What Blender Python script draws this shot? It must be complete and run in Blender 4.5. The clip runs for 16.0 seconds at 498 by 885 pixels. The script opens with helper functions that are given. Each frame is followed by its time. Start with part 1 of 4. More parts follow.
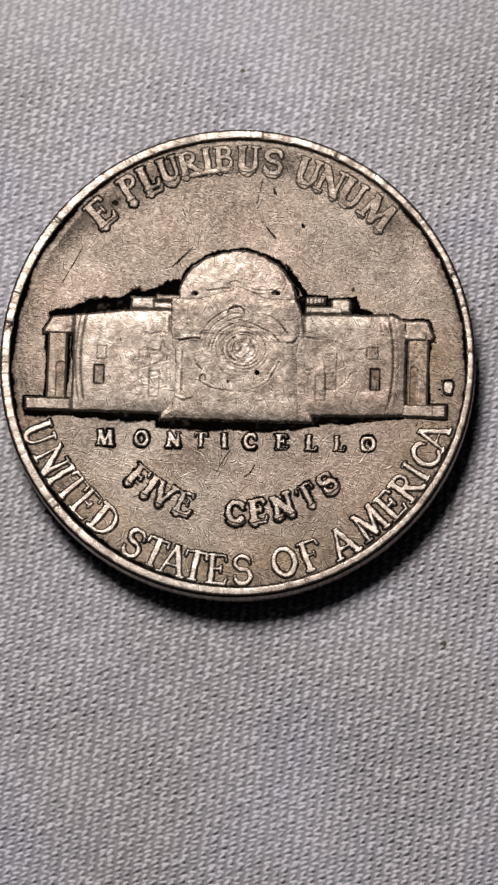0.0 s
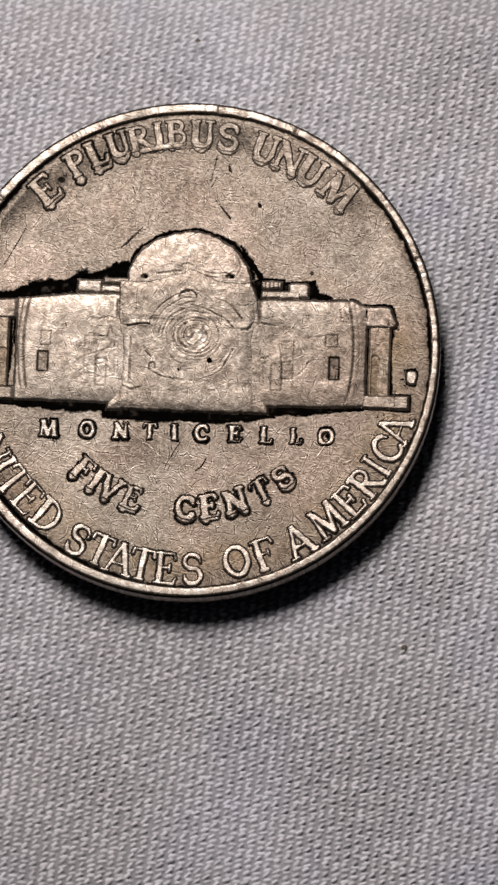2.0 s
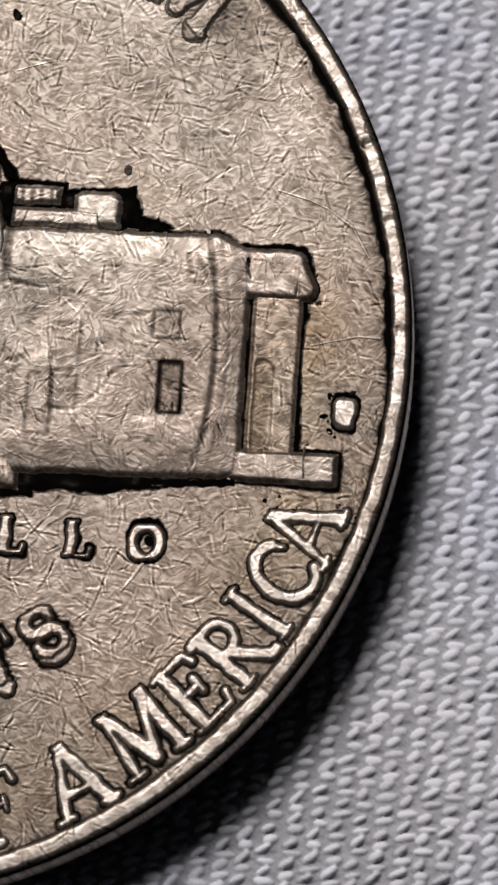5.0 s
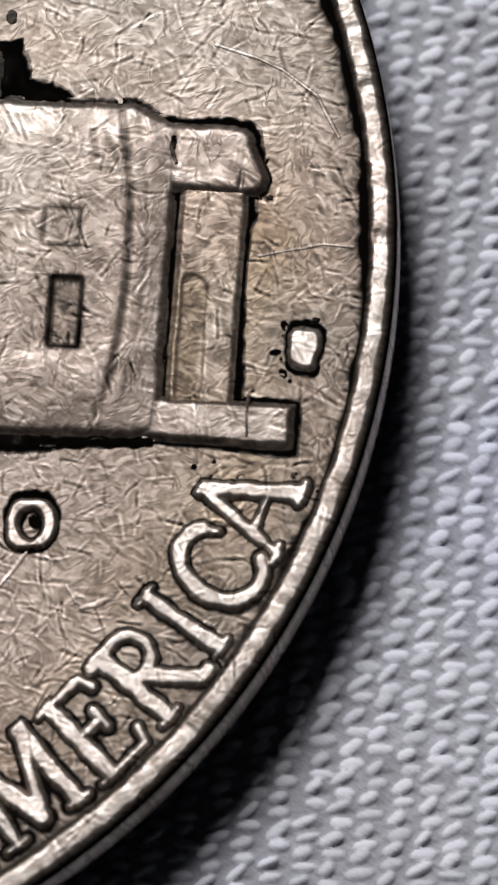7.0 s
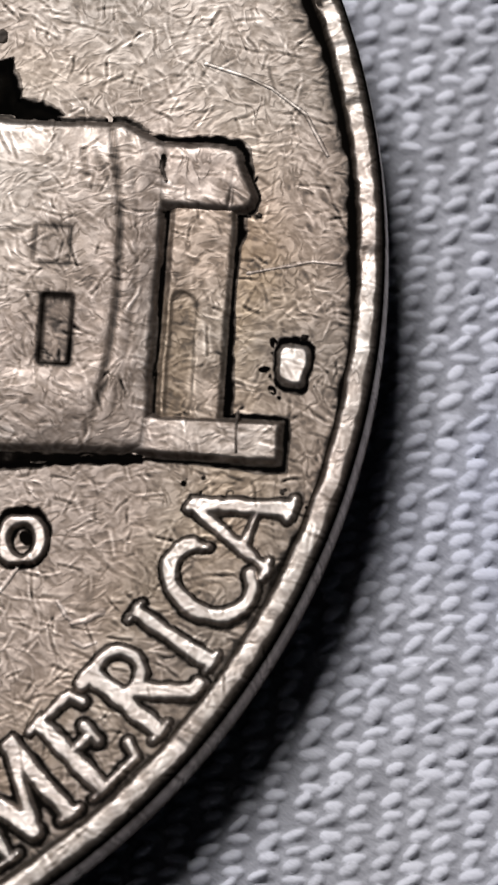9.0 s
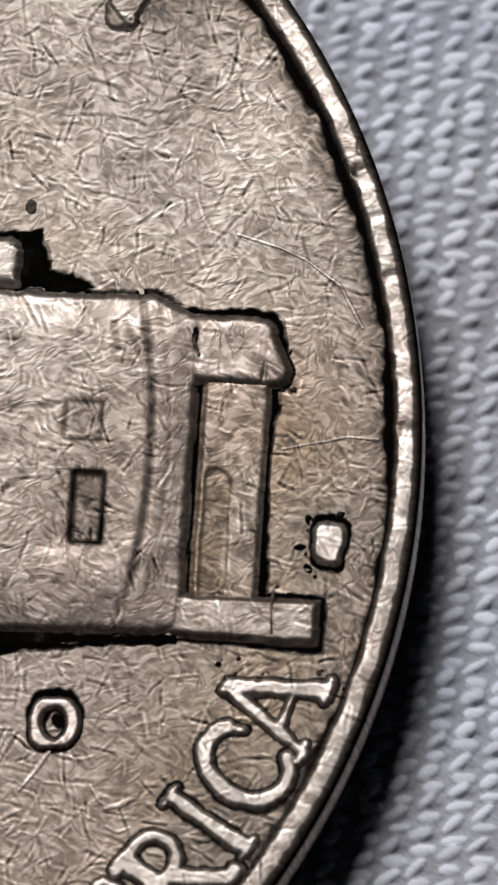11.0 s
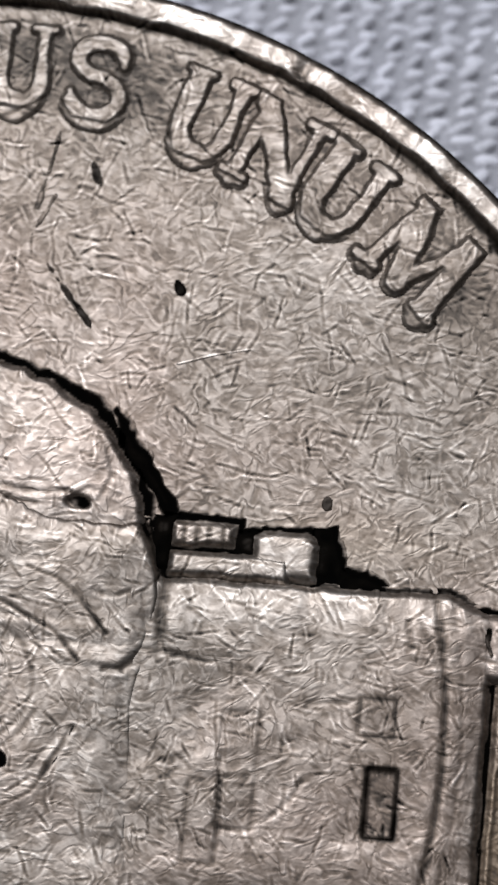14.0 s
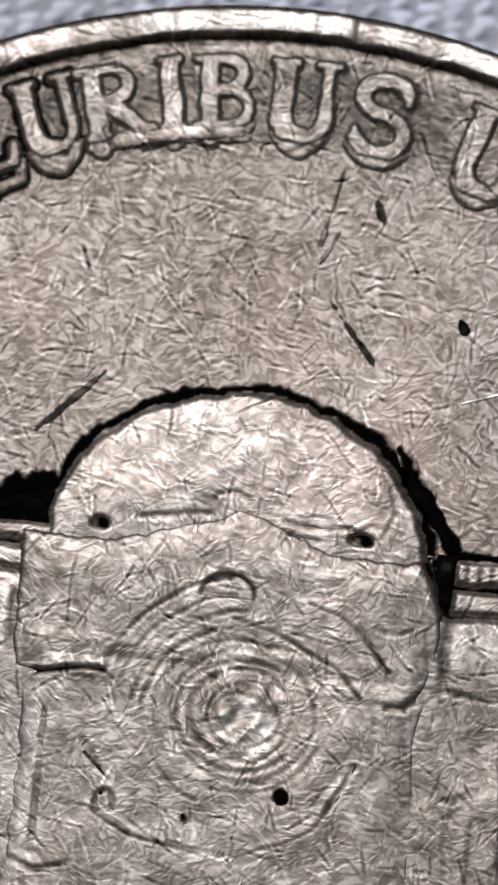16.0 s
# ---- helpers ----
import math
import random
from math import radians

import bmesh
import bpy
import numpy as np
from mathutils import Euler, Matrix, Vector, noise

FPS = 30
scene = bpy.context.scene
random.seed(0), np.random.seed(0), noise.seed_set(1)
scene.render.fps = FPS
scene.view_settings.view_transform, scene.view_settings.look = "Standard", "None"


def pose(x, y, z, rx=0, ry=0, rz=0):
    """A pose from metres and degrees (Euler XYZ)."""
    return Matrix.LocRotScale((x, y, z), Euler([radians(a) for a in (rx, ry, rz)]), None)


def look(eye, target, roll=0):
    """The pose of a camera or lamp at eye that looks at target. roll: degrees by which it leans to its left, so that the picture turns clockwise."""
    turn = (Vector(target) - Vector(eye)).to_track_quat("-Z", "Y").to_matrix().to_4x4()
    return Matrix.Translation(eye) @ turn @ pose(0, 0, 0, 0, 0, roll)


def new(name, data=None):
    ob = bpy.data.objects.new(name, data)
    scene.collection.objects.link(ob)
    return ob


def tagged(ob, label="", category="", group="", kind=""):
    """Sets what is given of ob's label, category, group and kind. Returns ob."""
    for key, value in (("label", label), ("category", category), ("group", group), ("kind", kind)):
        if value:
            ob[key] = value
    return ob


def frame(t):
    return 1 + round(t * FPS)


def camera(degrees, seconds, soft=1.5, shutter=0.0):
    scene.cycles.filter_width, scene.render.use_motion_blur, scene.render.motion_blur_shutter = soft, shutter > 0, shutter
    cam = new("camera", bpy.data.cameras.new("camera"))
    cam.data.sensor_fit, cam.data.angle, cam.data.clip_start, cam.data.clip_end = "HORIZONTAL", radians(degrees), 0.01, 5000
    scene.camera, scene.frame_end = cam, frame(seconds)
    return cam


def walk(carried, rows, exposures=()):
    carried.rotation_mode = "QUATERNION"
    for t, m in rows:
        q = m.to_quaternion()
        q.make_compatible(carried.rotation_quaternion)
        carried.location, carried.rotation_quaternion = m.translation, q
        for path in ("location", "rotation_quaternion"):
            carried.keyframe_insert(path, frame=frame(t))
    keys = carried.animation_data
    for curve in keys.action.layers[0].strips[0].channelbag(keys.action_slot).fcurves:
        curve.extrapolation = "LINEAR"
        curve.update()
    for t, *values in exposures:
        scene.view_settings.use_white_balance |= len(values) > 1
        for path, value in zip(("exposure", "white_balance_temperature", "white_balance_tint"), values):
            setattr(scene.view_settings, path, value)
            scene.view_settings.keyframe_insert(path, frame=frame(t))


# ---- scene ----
cam = camera(6.0, 16.0, 2.6)
MM = 0.001  # all plan numbers below are millimetres
# seconds, eye x, y, z, then the degrees by which the view tips forward, swings and rolls
ROWS = [
    (0.0, 8.527, -43.314, 208.614, 10.85, 2.20, 0.76),
    (0.5, 8.054, -43.075, 208.223, 10.86, 2.21, 0.70),
    (1.0, 8.457, -42.553, 211.843, 10.52, 2.22, 1.13),
    (1.5, 9.741, -41.927, 211.969, 10.30, 2.29, 1.13),
    (2.0, 11.154, -38.994, 197.845, 10.12, 2.49, 1.15),
    (2.5, 12.800, -33.173, 169.319, 9.99, 2.77, 1.28),
    (3.0, 13.403, -29.548, 152.667, 9.91, 3.01, 1.36),
    (3.5, 13.052, -24.191, 124.125, 9.87, 3.16, 1.50),
    (4.0, 13.324, -21.515, 110.071, 9.83, 3.27, 1.68),
    (4.2, 13.777, -20.403, 106.190, 9.64, 3.49, 2.04),
    (6.3, 12.405, -13.152, 65.610, 9.58, 3.84, 3.22),
    (6.5, 12.430, -13.104, 64.773, 9.67, 3.81, 3.19),
    (7.0, 12.932, -13.206, 64.740, 9.68, 3.82, 3.24),
    (7.5, 13.067, -13.301, 65.084, 9.68, 3.83, 3.32),
    (8.0, 13.009, -13.404, 65.409, 9.68, 3.83, 3.25),
    (8.2, 13.032, -13.438, 65.561, 9.69, 3.83, 3.18),
    (10.3, 13.140, -11.694, 64.458, 9.68, 3.84, 3.19),
    (10.5, 13.131, -11.469, 64.578, 9.68, 3.84, 3.14),
    (11.0, 12.506, -10.514, 64.511, 9.67, 3.87, 2.91),
    (11.5, 12.021, -9.816, 64.972, 9.73, 3.86, 2.87),
    (12.0, 11.309, -9.083, 65.246, 9.80, 3.86, 3.08),
    (12.5, 10.730, -8.586, 65.484, 9.96, 3.86, 3.37),
    (13.0, 10.064, -8.198, 65.685, 10.06, 3.69, 3.62),
    (13.5, 9.095, -7.842, 65.840, 10.13, 3.61, 3.85),
    (14.0, 7.954, -7.572, 66.436, 10.23, 3.50, 4.16),
    (14.5, 7.205, -7.419, 66.644, 10.26, 3.47, 4.38),
    (15.0, 6.399, -7.371, 66.810, 10.25, 3.44, 4.58),
    (15.5, 5.204, -7.408, 67.040, 10.21, 3.32, 4.82),
    (16.0, 3.629, -7.348, 66.656, 10.24, 3.17, 5.03),
]
EXPOSURES = [(0.0, -0.21, 6680, 13), (0.7, -0.21, 6750, 13), (4.0, -0.15, 6620, 12), (6.5, -0.08, 6020, 9.5), (8.0, -0.03, 6060, 10), (11.0, -0.15, 6060, 9.4), (12.5, -0.20, 5880, 8.8), (16.0, -0.22, 5780, 9)]
walk(cam, [(t, pose(MM * x, MM * y, MM * z, 0, yaw, 0) @ pose(0, 0, 0, tip) @ pose(0, 0, 0, 0, 0, roll))
           for t, x, y, z, tip, yaw, roll in ROWS], EXPOSURES)

# ---- light: one desk lamp up and to one side, a dim cool room round it ----
world = bpy.data.worlds.new("room_light")
scene.world = world
world.use_nodes = True
world.node_tree.nodes["Background"].inputs[0].default_value = (0.80, 0.87, 1.0, 1)
world.node_tree.nodes["Background"].inputs[1].default_value = 0.005
LAMP_AZIMUTH, LAMP_ZENITH, LAMP_DISTANCE = radians(111), radians(29), 0.16
lamp_data = bpy.data.lights.new("desk_lamp", "AREA")
lamp_data.shape, lamp_data.size, lamp_data.energy, lamp_data.color = "DISK", 0.054, 0.33, (1.0, 0.94, 0.885)
lamp = new("desk_lamp", lamp_data)
lamp.matrix_world = look((LAMP_DISTANCE * math.sin(LAMP_ZENITH) * math.cos(LAMP_AZIMUTH),
                          LAMP_DISTANCE * math.sin(LAMP_ZENITH) * math.sin(LAMP_AZIMUTH),
                          LAMP_DISTANCE * math.cos(LAMP_ZENITH)), (0, 0, 0))
tagged(lamp, "warm round desk lamp above the cloth", "lamp")


# ---- materials ----
def node_material(name):
    m = bpy.data.materials.new(name)
    m.use_nodes = True
    return m, m.node_tree.nodes, m.node_tree.links, m.node_tree.nodes["Principled BSDF"]


def math_node(nodes, links, op, a, b=None, c=None, clamp=False):
    n = nodes.new("ShaderNodeMath")
    n.operation, n.use_clamp = op, clamp
    for i, v in enumerate((a, b, c)):
        if v is None:
            continue
        if isinstance(v, (int, float)):
            n.inputs[i].default_value = v
        else:
            links.new(v, n.inputs[i])
    return n.outputs[0]


def noise_node(nodes, links, vector, scale, detail=2.0, rough=0.5, distort=0.0, turn=None, stretch=None):
    if turn is not None:
        mp = nodes.new("ShaderNodeMapping")
        mp.inputs["Rotation"].default_value = (0, 0, radians(turn))
        links.new(vector, mp.inputs["Vector"])
        mq = nodes.new("ShaderNodeMapping")
        mq.inputs["Scale"].default_value = stretch
        links.new(mp.outputs[0], mq.inputs["Vector"])
        vector = mq.outputs[0]
    n = nodes.new("ShaderNodeTexNoise")
    n.inputs["Scale"].default_value, n.inputs["Detail"].default_value = scale, detail
    n.inputs["Roughness"].default_value, n.inputs["Distortion"].default_value = rough, distort
    links.new(vector, n.inputs["Vector"])
    return n.outputs["Fac"]


def ramp_node(nodes, links, fac, stops):
    n = nodes.new("ShaderNodeValToRGB")
    e = n.color_ramp.elements
    while len(e) < len(stops):
        e.new(0.5)
    for el, (p, c) in zip(e, stops):
        el.position, el.color = p, (*c, 1) if len(c) == 3 else c
    links.new(fac, n.inputs[0])
    return n.outputs[0]


def span_node(nodes, links, v, a, b, c=0.0, d=1.0):
    n = nodes.new("ShaderNodeMapRange")
    n.interpolation_type = "SMOOTHSTEP"
    for i, x in zip(range(1, 5), (a, b, c, d)):
        n.inputs[i].default_value = x
    links.new(v, n.inputs[0])
    return n.outputs[0]


def nickel_material():
    """Worn cupronickel: bright where handling polished it, brown-black where dirt and tarnish stayed; the vertex value
    also holds painted light and shade.
    """
    m, nodes, links, bsdf = node_material("worn_nickel")
    geo = nodes.new("ShaderNodeNewGeometry")
    mm = nodes.new("ShaderNodeVectorMath")
    mm.operation = "SCALE"
    mm.inputs["Scale"].default_value = 1000.0
    links.new(geo.outputs["Position"], mm.inputs[0])
    v = mm.outputs[0]
    attr = nodes.new("ShaderNodeAttribute")
    attr.attribute_name = "surface_tone"
    surface_tone = attr.outputs["Fac"]
    # the scratched skin of long wear: single short strokes, raised or cut, each in its own direction, slightly bent
    bend = nodes.new("ShaderNodeTexNoise")
    bend.inputs["Scale"].default_value, bend.inputs["Detail"].default_value = 2.6, 1.0
    links.new(v, bend.inputs["Vector"])
    shift = nodes.new("ShaderNodeVectorMath")
    shift.operation = "MULTIPLY_ADD"
    shift.inputs[1].default_value = (0.12, 0.12, 0.0)
    links.new(bend.outputs["Color"], shift.inputs[0])
    links.new(v, shift.inputs[2])
    flat = nodes.new("ShaderNodeVectorMath")
    flat.operation = "MULTIPLY"
    flat.inputs[1].default_value = (1, 1, 0)
    links.new(shift.outputs[0], flat.inputs[0])

    def strokes(per_mm, length, width, offset, combed=False):
        """Height -1..1 of one sowing of strokes; combed: most of them lie near one direction."""
        move = nodes.new("ShaderNodeVectorMath")
        move.inputs[1].default_value = (offset, 0.7 * offset, 0)
        links.new(flat.outputs[0], move.inputs[0])
        cell = nodes.new("ShaderNodeTexVoronoi")
        cell.voronoi_dimensions = "2D"
        cell.inputs["Scale"].default_value = per_mm
        links.new(move.outputs[0], cell.inputs["Vector"])
        away = nodes.new("ShaderNodeVectorMath")
        away.operation = "SUBTRACT"
        links.new(move.outputs[0], away.inputs[0])
        links.new(cell.outputs["Position"], away.inputs[1])
        tint = nodes.new("ShaderNodeSeparateColor")
        links.new(cell.outputs["Color"], tint.inputs[0])
        spin = nodes.new("ShaderNodeVectorRotate")
        spin.rotation_type = "Z_AXIS"
        links.new(away.outputs[0], spin.inputs["Vector"])
        angle = math_node(nodes, links, "MULTIPLY", tint.outputs[0], 6.283)
        if combed:
            lean = math_node(nodes, links, "MULTIPLY_ADD", tint.outputs[0], 2.0, -1.0)
            angle = math_node(nodes, links, "MULTIPLY_ADD", math_node(nodes, links, "MULTIPLY", math_node(nodes, links, "POWER", lean, 3.0), 1.5), 1.0, 0.18)
        links.new(angle, spin.inputs["Angle"])
        axes = nodes.new("ShaderNodeSeparateXYZ")
        links.new(spin.outputs[0], axes.inputs[0])
        along = span_node(nodes, links, math_node(nodes, links, "ABSOLUTE", axes.outputs[0]), length, 0.45 * length)
        side = math_node(nodes, links, "ABSOLUTE", axes.outputs[1])
        core, skirt = span_node(nodes, links, side, 0.75 * width, 0.0), span_node(nodes, links, side, 1.6 * width, 0.5 * width)
        across = math_node(nodes, links, "MULTIPLY_ADD", core, 1.7, math_node(nodes, links, "MULTIPLY", skirt, -0.7))
        sign = math_node(nodes, links, "MULTIPLY_ADD", tint.outputs[1], 2.2, -1.2)
        return math_node(nodes, links, "MULTIPLY", math_node(nodes, links, "MULTIPLY", along, across), sign)

    fine_cut = math_node(nodes, links, "ADD", strokes(2.9, 0.20, 0.056, 0.0, True), strokes(3.3, 0.17, 0.052, 57.9))
    mid_cut = math_node(nodes, links, "ADD", strokes(2.2, 0.24, 0.060, 5.1, True), strokes(1.9, 0.28, 0.056, 23.7))
    long_cut = math_node(nodes, links, "ADD", strokes(0.9, 0.60, 0.056, 31.9), strokes(1.15, 0.48, 0.058, 73.3, True))
    folds = noise_node(nodes, links, v, 3.0, 1.0, 0.5, 0.8)
    patch = noise_node(nodes, links, v, 0.42, 3.0, 0.6, 0.4)
    speck = noise_node(nodes, links, v, 6.0, 1.0, 0.5, 0.6)
    blotch = noise_node(nodes, links, v, 1.15, 2.0, 0.55, 0.6)
    grain = noise_node(nodes, links, v, 17.0, 2.0, 0.6, 0.3)

    def scuffs(turn, seed, long=0.5, ridged=False):
        """Close-set short soft scuffs lying one way, -1..1."""
        move = nodes.new("ShaderNodeVectorMath")
        move.inputs[1].default_value = (seed, 2 * seed, 0)
        links.new(flat.outputs[0], move.inputs[0])
        n = noise_node(nodes, links, move.outputs[0], 7.0 if ridged else 10.0, 1.0, 0.5, 0.6, turn, (long, 1.0, 1.0))
        if ridged:  # thin winding cuts
            return span_node(nodes, links, math_node(nodes, links, "ABSOLUTE", math_node(nodes, links, "SUBTRACT", n, 0.5)), 0.01, 0.15, -0.85, 0.55)
        return span_node(nodes, links, n, 0.32, 0.68, -1.0, 1.0)

    def blend(a, b, scale, seed):
        """One or the other by patches."""
        move = nodes.new("ShaderNodeVectorMath")
        move.inputs[1].default_value = (seed, -seed, 0)
        links.new(flat.outputs[0], move.inputs[0])
        k = span_node(nodes, links, noise_node(nodes, links, move.outputs[0], scale, 1.0), 0.43, 0.57)
        return math_node(nodes, links, "MULTIPLY_ADD", k, math_node(nodes, links, "SUBTRACT", b, a), a)

    worms = blend(blend(scuffs(-8, 3.7), scuffs(-30, 19.1, 0.5, True), 1.7, 5.0), blend(scuffs(32, 41.3), scuffs(70, 63.9, 0.7, True), 1.4, 17.0), 1.1, 29.0)
    # tarnish and polish
    vary = math_node(nodes, links, "MULTIPLY", math_node(nodes, links, "SUBTRACT", patch, 0.5), 0.17)
    vary = math_node(nodes, links, "MULTIPLY_ADD", math_node(nodes, links, "SUBTRACT", blotch, 0.5), 0.12, vary)
    vary = math_node(nodes, links, "MULTIPLY_ADD", math_node(nodes, links, "SUBTRACT", speck, 0.5), 0.30, vary)
    # the field below the house was scoured harder than the rest
    axis = nodes.new("ShaderNodeSeparateXYZ")
    links.new(v, axis.inputs[0])
    scour = span_node(nodes, links, axis.outputs[1], -2.4, -4.2, 1.0, 1.4)
    cuts = math_node(nodes, links, "MULTIPLY", math_node(nodes, links, "MULTIPLY_ADD", fine_cut, 0.8, mid_cut), scour)
    long_cut = math_node(nodes, links, "MULTIPLY", long_cut, scour)
    vary = math_node(nodes, links, "MULTIPLY_ADD", long_cut, 0.12, vary)
    vary = math_node(nodes, links, "MULTIPLY_ADD", math_node(nodes, links, "SUBTRACT", grain, 0.5), 0.16, vary)
    vary = math_node(nodes, links, "MULTIPLY_ADD", worms, 0.105, vary)
    vary = math_node(nodes, links, "MULTIPLY_ADD", cuts, 0.16, vary)
    vary = math_node(nodes, links, "MULTIPLY_ADD", math_node(nodes, links, "SUBTRACT", folds, 0.5), 0.12, vary)
    p = math_node(nodes, links, "MULTIPLY_ADD", vary, span_node(nodes, links, surface_tone, 0.02, 0.42), surface_tone)
    p = math_node(nodes, links, "ADD", p, 0.0, clamp=True)
    colour = ramp_node(nodes, links, p, [(0.0, (0.0015, 0.0014, 0.0013)), (0.07, (0.004, 0.0034, 0.0028)), (0.18, (0.036, 0.029, 0.023)), (0.36, (0.146, 0.121, 0.100)),
                                         (0.62, (0.299, 0.264, 0.233)), (1.0, (0.675, 0.628, 0.58))])
    # olive-brown grime that stayed in sheltered places
    grime = nodes.new("ShaderNodeAttribute")
    grime.attribute_name = "grime"
    soil = math_node(nodes, links, "MULTIPLY", grime.outputs["Fac"], span_node(nodes, links, math_node(nodes, links, "ADD", patch, math_node(nodes, links, "MULTIPLY", speck, 0.4)), 0.45, 0.85, 0.35, 1.0), clamp=True)
    soiled = nodes.new("ShaderNodeMix")
    soiled.data_type, soiled.blend_type = "RGBA", "MULTIPLY"
    links.new(soil, soiled.inputs[0])
    links.new(colour, soiled.inputs[6])
    soiled.inputs[7].default_value = (0.90, 0.81, 0.65, 1)
    # faint rosy and grey-green toning in broad clouds
    tone = nodes.new("ShaderNodeMix")
    tone.data_type, tone.blend_type = "RGBA", "MULTIPLY"
    tone.inputs[0].default_value = 1.0
    links.new(soiled.outputs[2], tone.inputs[6])
    cloud = noise_node(nodes, links, v, 0.23, 2.0, 0.55, 0.5)
    links.new(ramp_node(nodes, links, cloud, [(0.32, (0.98, 0.995, 1.0)), (0.50, (1.0, 0.99, 0.98)), (0.68, (1.0, 0.945, 0.925))]), tone.inputs[7])
    links.new(tone.outputs[2], bsdf.inputs["Base Color"])
    links.new(span_node(nodes, links, p, 0.05, 0.40, 0.0, 0.95), bsdf.inputs["Metallic"])
    rough = math_node(nodes, links, "MULTIPLY_ADD", p, -0.22, 0.64)
    rough = math_node(nodes, links, "MULTIPLY_ADD", math_node(nodes, links, "SUBTRACT", speck, 0.5), 0.2, rough)
    links.new(rough, bsdf.inputs["Roughness"])
    links.new(span_node(nodes, links, p, 0.05, 0.35, 0.0, 0.5), bsdf.inputs["Specular IOR Level"])
    h = math_node(nodes, links, "MULTIPLY_ADD", folds, 0.4, math_node(nodes, links, "MULTIPLY_ADD", worms, 0.68, math_node(nodes, links, "MULTIPLY_ADD", long_cut, 0.25, math_node(nodes, links, "MULTIPLY", cuts, 0.50))))
    h = math_node(nodes, links, "MULTIPLY_ADD", speck, 0.5, math_node(nodes, links, "MULTIPLY_ADD", grain, 0.55, h))
    bump = nodes.new("ShaderNodeBump")
    bump.inputs["Distance"].default_value = 0.0000040
    links.new(span_node(nodes, links, surface_tone, 0.58, 0.68, 0.74, 0.30), bump.inputs["Strength"])
    links.new(h, bump.inputs["Height"])
    links.new(bump.outputs[0], bsdf.inputs["Normal"])
    return m


def thread_material():
    m, nodes, links, bsdf = node_material("grey_woven_thread")
    geo = nodes.new("ShaderNodeNewGeometry")
    mm = nodes.new("ShaderNodeVectorMath")
    mm.operation = "SCALE"
    mm.inputs["Scale"].default_value = 1000.0
    links.new(geo.outputs["Position"], mm.inputs[0])
    v = mm.outputs[0]
    yarn = nodes.new("ShaderNodeAttribute")
    yarn.attribute_name = "surface_tone"
    broad = noise_node(nodes, links, v, 0.10, 2.0, 0.5)
    fine = noise_node(nodes, links, v, 9.0, 2.0, 0.6, 0.3, 30, (1.0, 2.4, 1.0))
    f = math_node(nodes, links, "MULTIPLY_ADD", math_node(nodes, links, "SUBTRACT", fine, 0.5), 0.22, math_node(nodes, links, "MULTIPLY", math_node(nodes, links, "SUBTRACT", broad, 0.5), 0.22))
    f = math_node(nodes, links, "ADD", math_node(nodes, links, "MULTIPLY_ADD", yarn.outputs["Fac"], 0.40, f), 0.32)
    # the ramp's low end carries the gap shade painted into the yarn tone
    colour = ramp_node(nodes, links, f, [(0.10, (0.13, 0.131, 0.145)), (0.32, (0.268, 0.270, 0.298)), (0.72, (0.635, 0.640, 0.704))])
    # dun patches, and bluish ambient light put into the colour as patches
    ambient_tint = noise_node(nodes, links, v, 0.11, 2.5, 0.6, 0.6)
    tone = nodes.new("ShaderNodeMix")
    tone.data_type, tone.blend_type = "RGBA", "MULTIPLY"
    tone.inputs[0].default_value = 1.0
    links.new(colour, tone.inputs[6])
    links.new(ramp_node(nodes, links, ambient_tint, [(0.34, (1.005, 1.0, 0.98)), (0.48, (1.0, 1.0, 1.0)), (0.66, (0.945, 0.965, 1.03))]), tone.inputs[7])
    links.new(tone.outputs[2], bsdf.inputs["Base Color"])
    bsdf.inputs["Roughness"].default_value = 0.75
    bsdf.inputs["Sheen Weight"].default_value = 0.25
    bump = nodes.new("ShaderNodeBump")
    bump.inputs["Strength"].default_value, bump.inputs["Distance"].default_value = 0.5, 0.00003
    links.new(fine, bump.inputs["Height"])
    links.new(bump.outputs[0], bsdf.inputs["Normal"])
    return m


def ground_weave_material():
    m, nodes, links, bsdf = node_material("grey_ground_weave")
    geo = nodes.new("ShaderNodeNewGeometry")
    mm = nodes.new("ShaderNodeVectorMath")
    mm.operation = "SCALE"
    mm.inputs["Scale"].default_value = 1000.0
    links.new(geo.outputs["Position"], mm.inputs[0])
    v = mm.outputs[0]
    fine = noise_node(nodes, links, v, 4.5, 3.0, 0.6, 0.8)
    colour = ramp_node(nodes, links, fine, [(0.25, (0.20, 0.198, 0.222)), (0.75, (0.37, 0.366, 0.41))])
    links.new(colour, bsdf.inputs["Base Color"])
    bsdf.inputs["Roughness"].default_value = 0.85
    bump = nodes.new("ShaderNodeBump")
    bump.inputs["Strength"].default_value, bump.inputs["Distance"].default_value = 0.7, 0.00006
    links.new(fine, bump.inputs["Height"])
    links.new(bump.outputs[0], bsdf.inputs["Normal"])
    return m


def lint_material():
    m, nodes, links, bsdf = node_material("brown_lint")
    geo = nodes.new("ShaderNodeTexCoord")
    f = noise_node(nodes, links, geo.outputs["Object"], 8000.0, 2.0)
    links.new(ramp_node(nodes, links, f, [(0.3, (0.08, 0.07, 0.055)), (0.7, (0.17, 0.15, 0.12))]), bsdf.inputs["Base Color"])
    bsdf.inputs["Roughness"].default_value = 0.9
    return m


NICKEL, THREAD, GROUND, LINT = nickel_material(), thread_material(), ground_weave_material(), lint_material()


